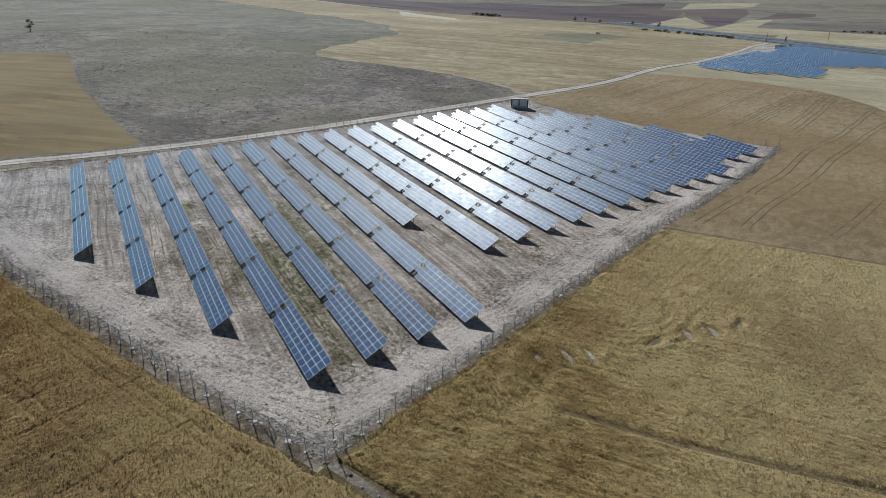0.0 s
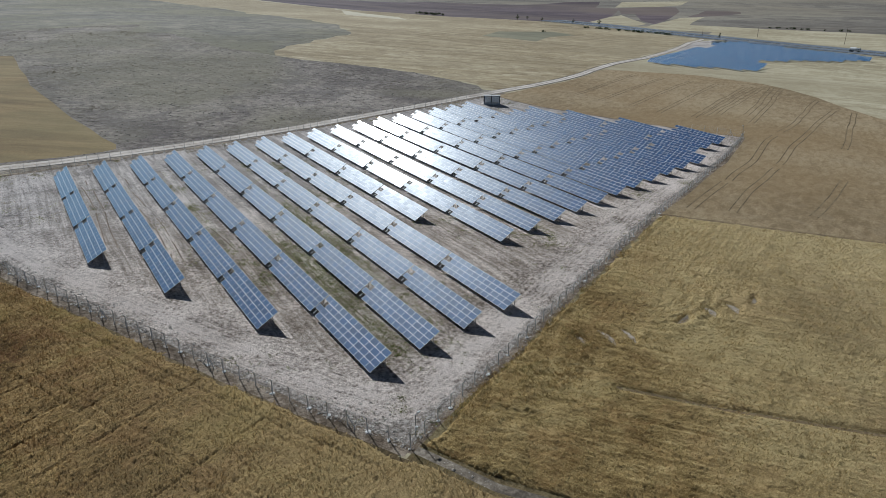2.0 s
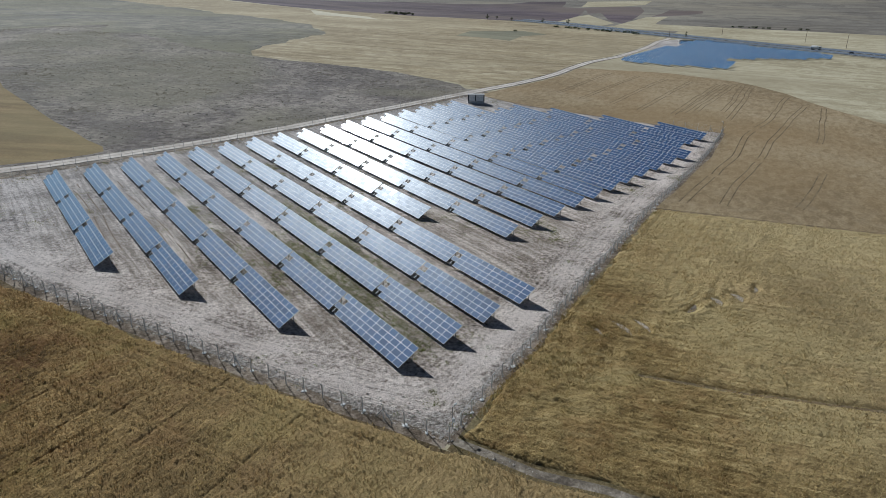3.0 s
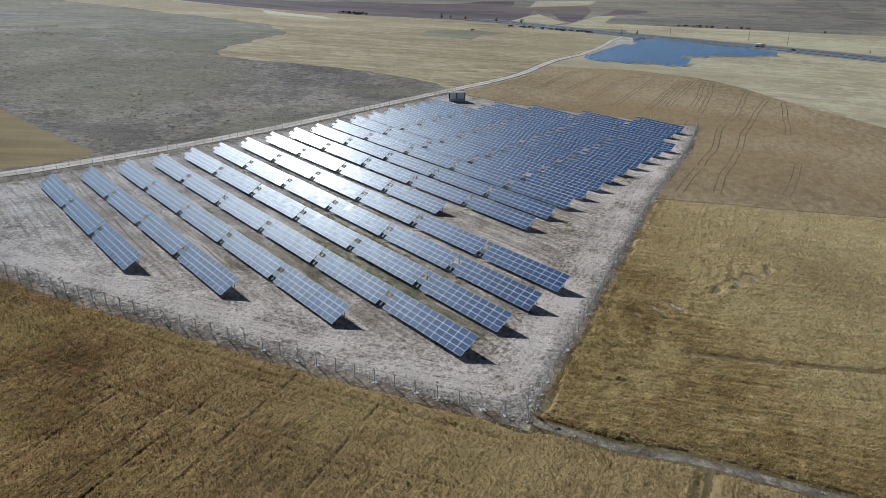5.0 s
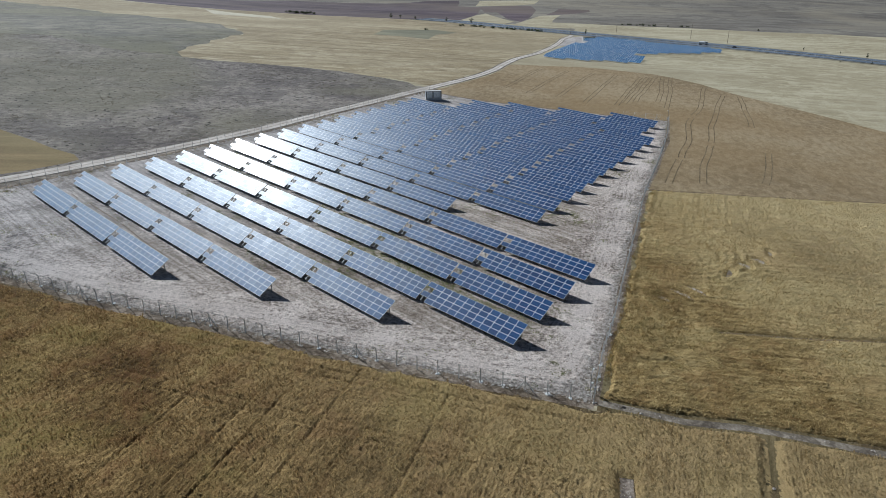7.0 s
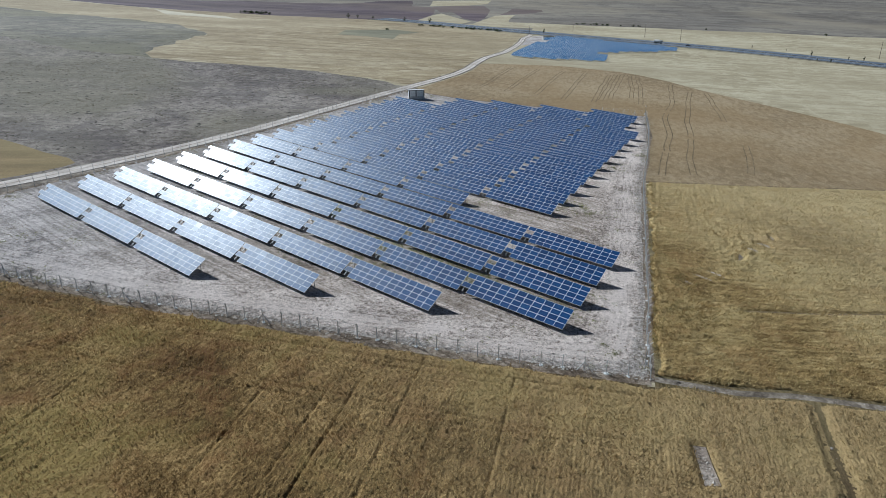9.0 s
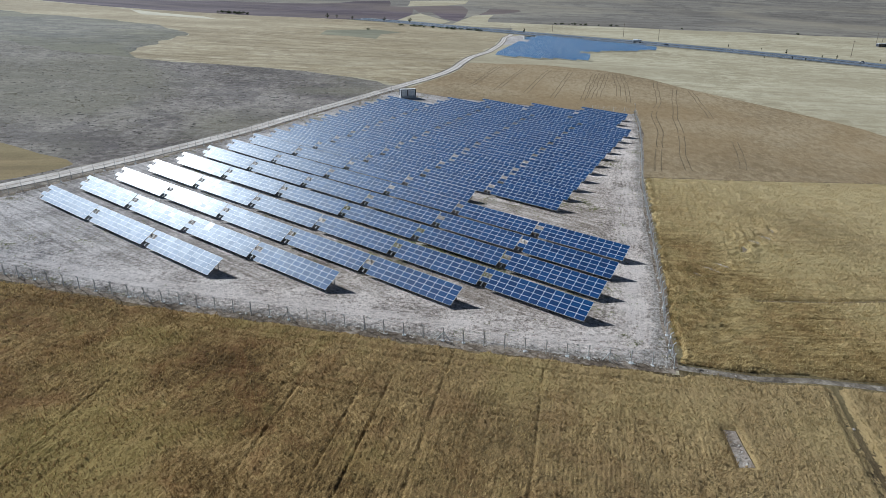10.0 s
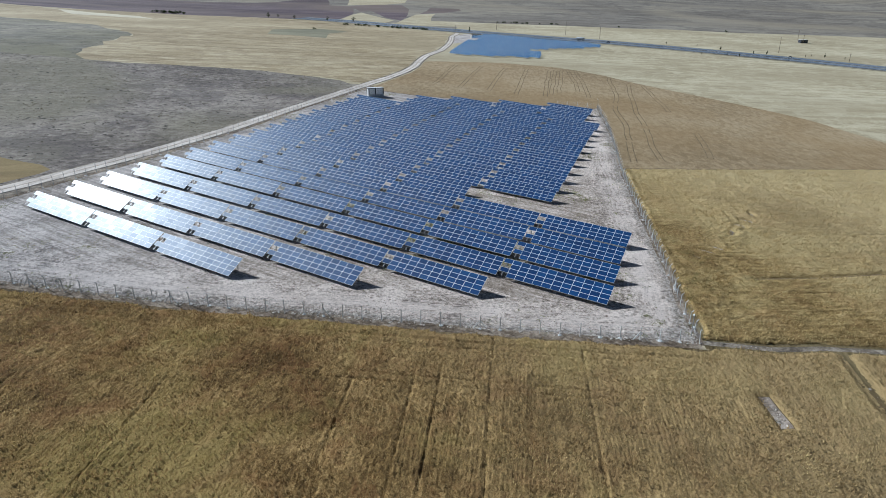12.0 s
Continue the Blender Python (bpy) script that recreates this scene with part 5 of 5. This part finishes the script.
# wheel tracks of the sprayer in the ochre field, in pairs
TRAMS = [[(187, 279), (146, 232), (120, 208), (101, 183), (85.5, 167.5), (72.3, 154), (59.8, 140)], [(178, 255), (128, 203), (107, 178.5), (95, 166), (78.5, 149), (69, 137)],
         [(116, 161.5), (108, 153), (99, 144.5), (87.3, 133)], [(185.4, 251), (162, 222), (140.5, 195)], [(190, 311), (160, 272), (128.4, 232.6)],
         [(179.5, 311), (150, 278), (122, 247)], [(170, 311), (138, 275), (108.6, 242)], [(158, 318), (126, 282), (98, 250)], [(147, 325), (118, 293), (90, 262)],
         [(135, 333), (106, 301), (80, 272)], [(122, 341), (97, 312), (73, 284)], [(184, 311), (157, 275), (134, 246)], [(174.5, 311), (144, 277), (115, 245)]]
rng_t = random.Random(17)
for line in TRAMS:
    p = np.array(line, float)
    d = np.r_[0, np.cumsum(np.hypot(*np.diff(p, axis=0).T))]
    at = 0.0
    while at < d[-1] - 6:
        end = min(d[-1], at + rng_t.uniform(40, 120))
        u = np.linspace(at, end, max(3, int((end - at) / 4)))
        run = np.stack((np.interp(u, d, p[:, 0]), np.interp(u, d, p[:, 1])), 1) + np.array([(rng_t.gauss(0, 0.3), rng_t.gauss(0, 0.3)) for _ in u])
        for side in (-0.95, 0.95):
            tagged(strip_mesh("wheel_track", run, side - 0.17, side + 0.17, 0.03, track_soil, 3.0), "dark wheel track worn through the ochre field", "track", kind="structure")
        at = end + rng_t.uniform(2, 9)


# ---- along the highway and beyond ----
def leaf_cloud(blobs, n, size, seed):
    """A crown of many small leaf faces round some centres."""
    rng = np.random.default_rng(seed)
    pts = []
    for cx, cy, cz, r in blobs:
        d = rng.normal(0, 1, (n, 3))
        d /= np.linalg.norm(d, axis=1)[:, None]
        pts.append(np.array((cx, cy, cz)) + d * (r * rng.random(n) ** 0.4)[:, None] * (1, 1, 0.75))
    c = np.concatenate(pts)
    m = len(c)
    u, w = rng.normal(0, 1, (m, 3)), rng.normal(0, 1, (m, 3))
    u, w = u / np.linalg.norm(u, axis=1)[:, None] * size, w / np.linalg.norm(w, axis=1)[:, None] * size
    v = np.stack((c - u, c + w, c + u, c - w), 1).reshape(-1, 3)
    me = bpy.data.meshes.new("crown")
    me.from_pydata(v.tolist(), [], (np.arange(m * 4).reshape(-1, 4)).tolist())
    me.materials.append(foliage)
    return me


def build_tree(at, tall, label, seed, slim=False, name="tree"):
    rng = random.Random(seed)
    t = thing(name, (*at, lay(*at)), label, name.replace("_", " "), "trees and bushes near the highway" if at[0] > 0 else "")
    bm = bmesh.new()
    bmesh.ops.create_cone(bm, segments=8, radius1=tall * 0.035, radius2=tall * 0.012, depth=tall * 0.75, matrix=pose(0, 0, tall * 0.35))
    ends = []
    for k in range(5):
        a = k * 1.26 + rng.uniform(-0.3, 0.3)
        e = Vector((math.cos(a) * tall * (0.1 if slim else 0.24), math.sin(a) * tall * (0.1 if slim else 0.24), tall * rng.uniform(0.35, 0.8)))
        bar(bm, (0, 0, tall * rng.uniform(0.15, 0.3)), e, tall * 0.02, None, 5)
        ends.append((*e, tall * rng.uniform(0.13, 0.2) * (0.7 if slim else 1)))
    part("trunk", bm, bark, t)
    ends += [(0, 0, tall * 0.86, tall * 0.16), (0, 0, tall * 0.35, tall * 0.2)]
    part("crown", leaf_cloud(ends, 70, tall * 0.028, seed), None, t, "dark green leaves")
    return t


def build_bush(at, wide, seed):
    rng = random.Random(seed)
    t = thing("bush", (*at, lay(*at)), "dark green roadside bush in dry grass", "bush", "trees and bushes near the highway")
    blobs = [(rng.uniform(-0.5, 0.5) * wide, rng.uniform(-0.3, 0.3) * wide, wide * rng.uniform(0.15, 0.35), wide * rng.uniform(0.2, 0.35)) for _ in range(4)]
    bm = bmesh.new()
    for b in blobs:
        bar(bm, (0, 0, -0.1), b[:3], wide * 0.03, None, 5)
    part("stem", bm, bark, t)
    part("crown", leaf_cloud(blobs, 60, wide * 0.05, seed), None, t)


build_tree((-277, 440), 8.0, "lone dark green tree in dry pasture", 1)
for i, (x, y, h) in enumerate([(163, 851, 7), (176, 853, 5), (191, 834, 5), (222, 800, 6), (246, 774, 7)]):
    build_tree((x, y), h, "dark green tree by the distant ploughed land", 10 + i)
for i, (x, y, h) in enumerate([(441, 453, 3), (456, 428, 2.4), (447, 395, 4.5), (450, 363, 3.2), (459, 356, 4), (484, 335, 2.5), (496, 337, 2.2), (502, 328, 4), (505, 312, 2.5),
                               (392, 373, 2.0), (410, 361, 2.6), (414, 352, 3.0), (431, 318, 2.2), (318, 622, 5.5)]):
    build_tree((x, y), h, "young roadside tree beside the highway", 40 + i, True)
rng_b = random.Random(7)
for i in range(26):
    k = i / 25
    build_bush((219 + 62 * k + rng_b.uniform(-5, 5), 737 - 84 * k + rng_b.uniform(-5, 5)), rng_b.uniform(2.5, 5.5), 70 + i)
for i, (x, y, w) in enumerate([(147, 648, 4), (38, 905, 8), (45, 903, 9), (51, 905, 8), (57, 902, 10), (63, 900, 8), (70, 899, 6),  (440, 735, 4), (446, 731, 5), (452, 724, 3), (458, 721, 6), (466, 716, 4), (471, 711, 5), (486, 705, 3), (500, 697, 5), (507, 694, 4), (575, 648, 4), (700, 572, 5)]):
    build_bush((x, y), w, 120 + i)


def build_pole(at, tall, turn):
    t = thing("power_pole", (*at, lay(*at)), "tall weathered timber power pole with crossarm", "pole", "power line by the highway", turn)
    bm = bmesh.new()
    bmesh.ops.create_cone(bm, cap_ends=True, segments=10, radius1=0.22, radius2=0.14, depth=tall + 1, matrix=pose(0, 0, tall / 2 - 0.5))
    part("shaft", bm, timber, t)
    part("crossarm", boxed((-1.3, -0.08, tall - 0.8), (1.3, 0.08, tall - 0.6)), timber, t)
    for x in (-1.15, 0, 1.15):
        part("insulator", barred((x, 0, tall - 0.6), (x, 0, tall - 0.25), 0.14, 6), white_panel, t, "small pale insulator")


for x, y, h in ((412, 516, 12), (410, 567, 14), (496, 368, 14), (690, 466, 12), (493, 302, 7), (300, 622, 8), (640, 430, 10), (368, 640, 9)):
    build_pole((x, y), h, 70)


def build_truck(at, turn):
    x, y = at
    t = thing("tanker_truck", (x, y, lay(x, y) + 0.47), "white tanker truck on the highway", "truck", "", turn)
    part("chassis", boxed((-3.9, -0.5, 0.75), (3.9, 0.5, 1.0), 0.03), dark_paint, t)
    cab = part("cab", boxed((2.1, -1.2, 0.9), (4.2, 1.2, 3.1), 0.15), white_panel, t, "white cab")
    part("windscreen", boxed((4.17, -1.0, 1.9), (4.225, 1.0, 2.75)), glass_dark, cab)
    for s in (-1, 1):
        part("side_window", boxed((2.9, s * 1.17 - 0.04, 1.95), (3.9, s * 1.17 + 0.04, 2.7)), glass_dark, cab)
    bm = bmesh.new()
    bmesh.ops.create_cone(bm, cap_ends=True, segments=20, radius1=1.2, radius2=1.2, depth=5.6, matrix=pose(-1.0, 0, 2.3, 0, 90, 0))
    bmesh.ops.bevel(bm, geom=[e for e in bm.edges if len(e.link_faces) == 2 and any(len(f.verts) > 6 for f in e.link_faces)], offset=0.35, segments=3, affect="EDGES")
    part("tank", bm, white_panel, t, "white rounded tank")
    for wx in (3.1, -1.6, -2.8):
        for s in (-1, 1):
            bm = bmesh.new()
            bmesh.ops.create_cone(bm, cap_ends=True, segments=16, radius1=0.52, radius2=0.52, depth=0.35, matrix=pose(wx, s * 1.0, 0.52, 90, 0, 0))
            w = part("wheel", bm, rubber, t)
            part("rim", barred((wx, s * 1.165, 0.52), (wx, s * 1.2, 0.52), 0.5, 10), galvanised, w)


def build_car(at, turn, paint, label):
    x, y = at
    t = thing("car", (x, y, lay(x, y) + 0.47), label, "car", "cars on the highway", turn)
    bm = boxed((-2.1, -0.85, 0.35), (2.1, 0.85, 0.85), 0.12)
    part("body", bm, paint, t)
    bm = boxed((-1.3, -0.75, 0.84), (0.9, 0.75, 1.45), 0.05)
    for v in bm.verts:
        if v.co.z > 1.3:
            v.co.x *= 0.72
            v.co.y *= 0.86
    part("cabin", bm, glass_dark, t, "dark glazed cabin")
    for wx in (-1.3, 1.3):
        for s in (-1, 1):
            part("wheel", barred((wx, s * 0.7, 0.32), (wx, s * 0.88, 0.32), 0.64, 12), rubber, t)


def beside(y, w):
    """The place on the highway at y, w metres to its right."""
    p = np.array(HIGHWAY)[::-1]
    p = p[np.argsort(p[:, 1])]
    x = np.interp(y, p[:, 1], p[:, 0])
    x2 = np.interp(y + 5, p[:, 1], p[:, 0])
    d = np.array((x2 - x, 5.0)) / math.hypot(x2 - x, 5)
    return (x + d[1] * w, y - d[0] * w), math.degrees(math.atan2(d[1], d[0]))


place, heading = beside(505, -8)
build_truck(place, heading + 180)
place, heading = beside(330, 8)
build_car(place, heading, white_panel, "small white car on the highway")
place, heading = beside(478, -8)
build_car(place, heading + 180, dark_paint, "small dark car on the highway")


def build_roadside_house():
    x, y = 654, 441
    t = thing("roadside_building", None, "low dark building beyond the highway", "building", m=pose(x, y, lay(x, y), 0, 0, -28))
    part("wall", boxed((0, 0, -0.5), (8.4, 5, 3.2), 0.02), dark_paint, t)
    part("roof", boxed((-0.3, -0.3, 3.2), (8.7, 5.3, 3.4), 0.03), concrete, t, "flat concrete roof")
    for a in (0.8, 3.3, 5.8):
        w = part("window", boxed((a, -0.06, 0.9), (a + 1.8, 0.05, 2.5)), galvanised, t)
        part("pane", boxed((a + 0.12, -0.09, 1.02), (a + 1.68, -0.02, 2.38)), glass_dark, w)


build_roadside_house()


def build_kiosk(at, w, d, h, turn, label):
    x, y = at
    t = thing("switch_cabin", None, label, "cabin", "cabins in the second yard", m=pose(x, y, lay(x, y), 0, 0, turn))
    part("body", boxed((0, 0, -0.4), (w, d, h), 0.03), white_panel, t)
    part("roof", boxed((-0.15, -0.15, h), (w + 0.15, d + 0.15, h + 0.15), 0.02), dark_paint, t, "dark flat roof")
    part("door", boxed((w * 0.55, -0.05, 0.1), (w * 0.9, 0.04, h * 0.85)), dark_paint, t, "dark steel door")


build_kiosk((274, 552), 6.5, 3, 3.0, -20, "white switch cabin with dark door at the second yard")
build_kiosk((285, 560), 3, 2.5, 2.4, -15, "small white cabin at the second yard")
build_kiosk((292, 566), 3, 2.5, 2.2, -15, "small white cabin at the second yard")
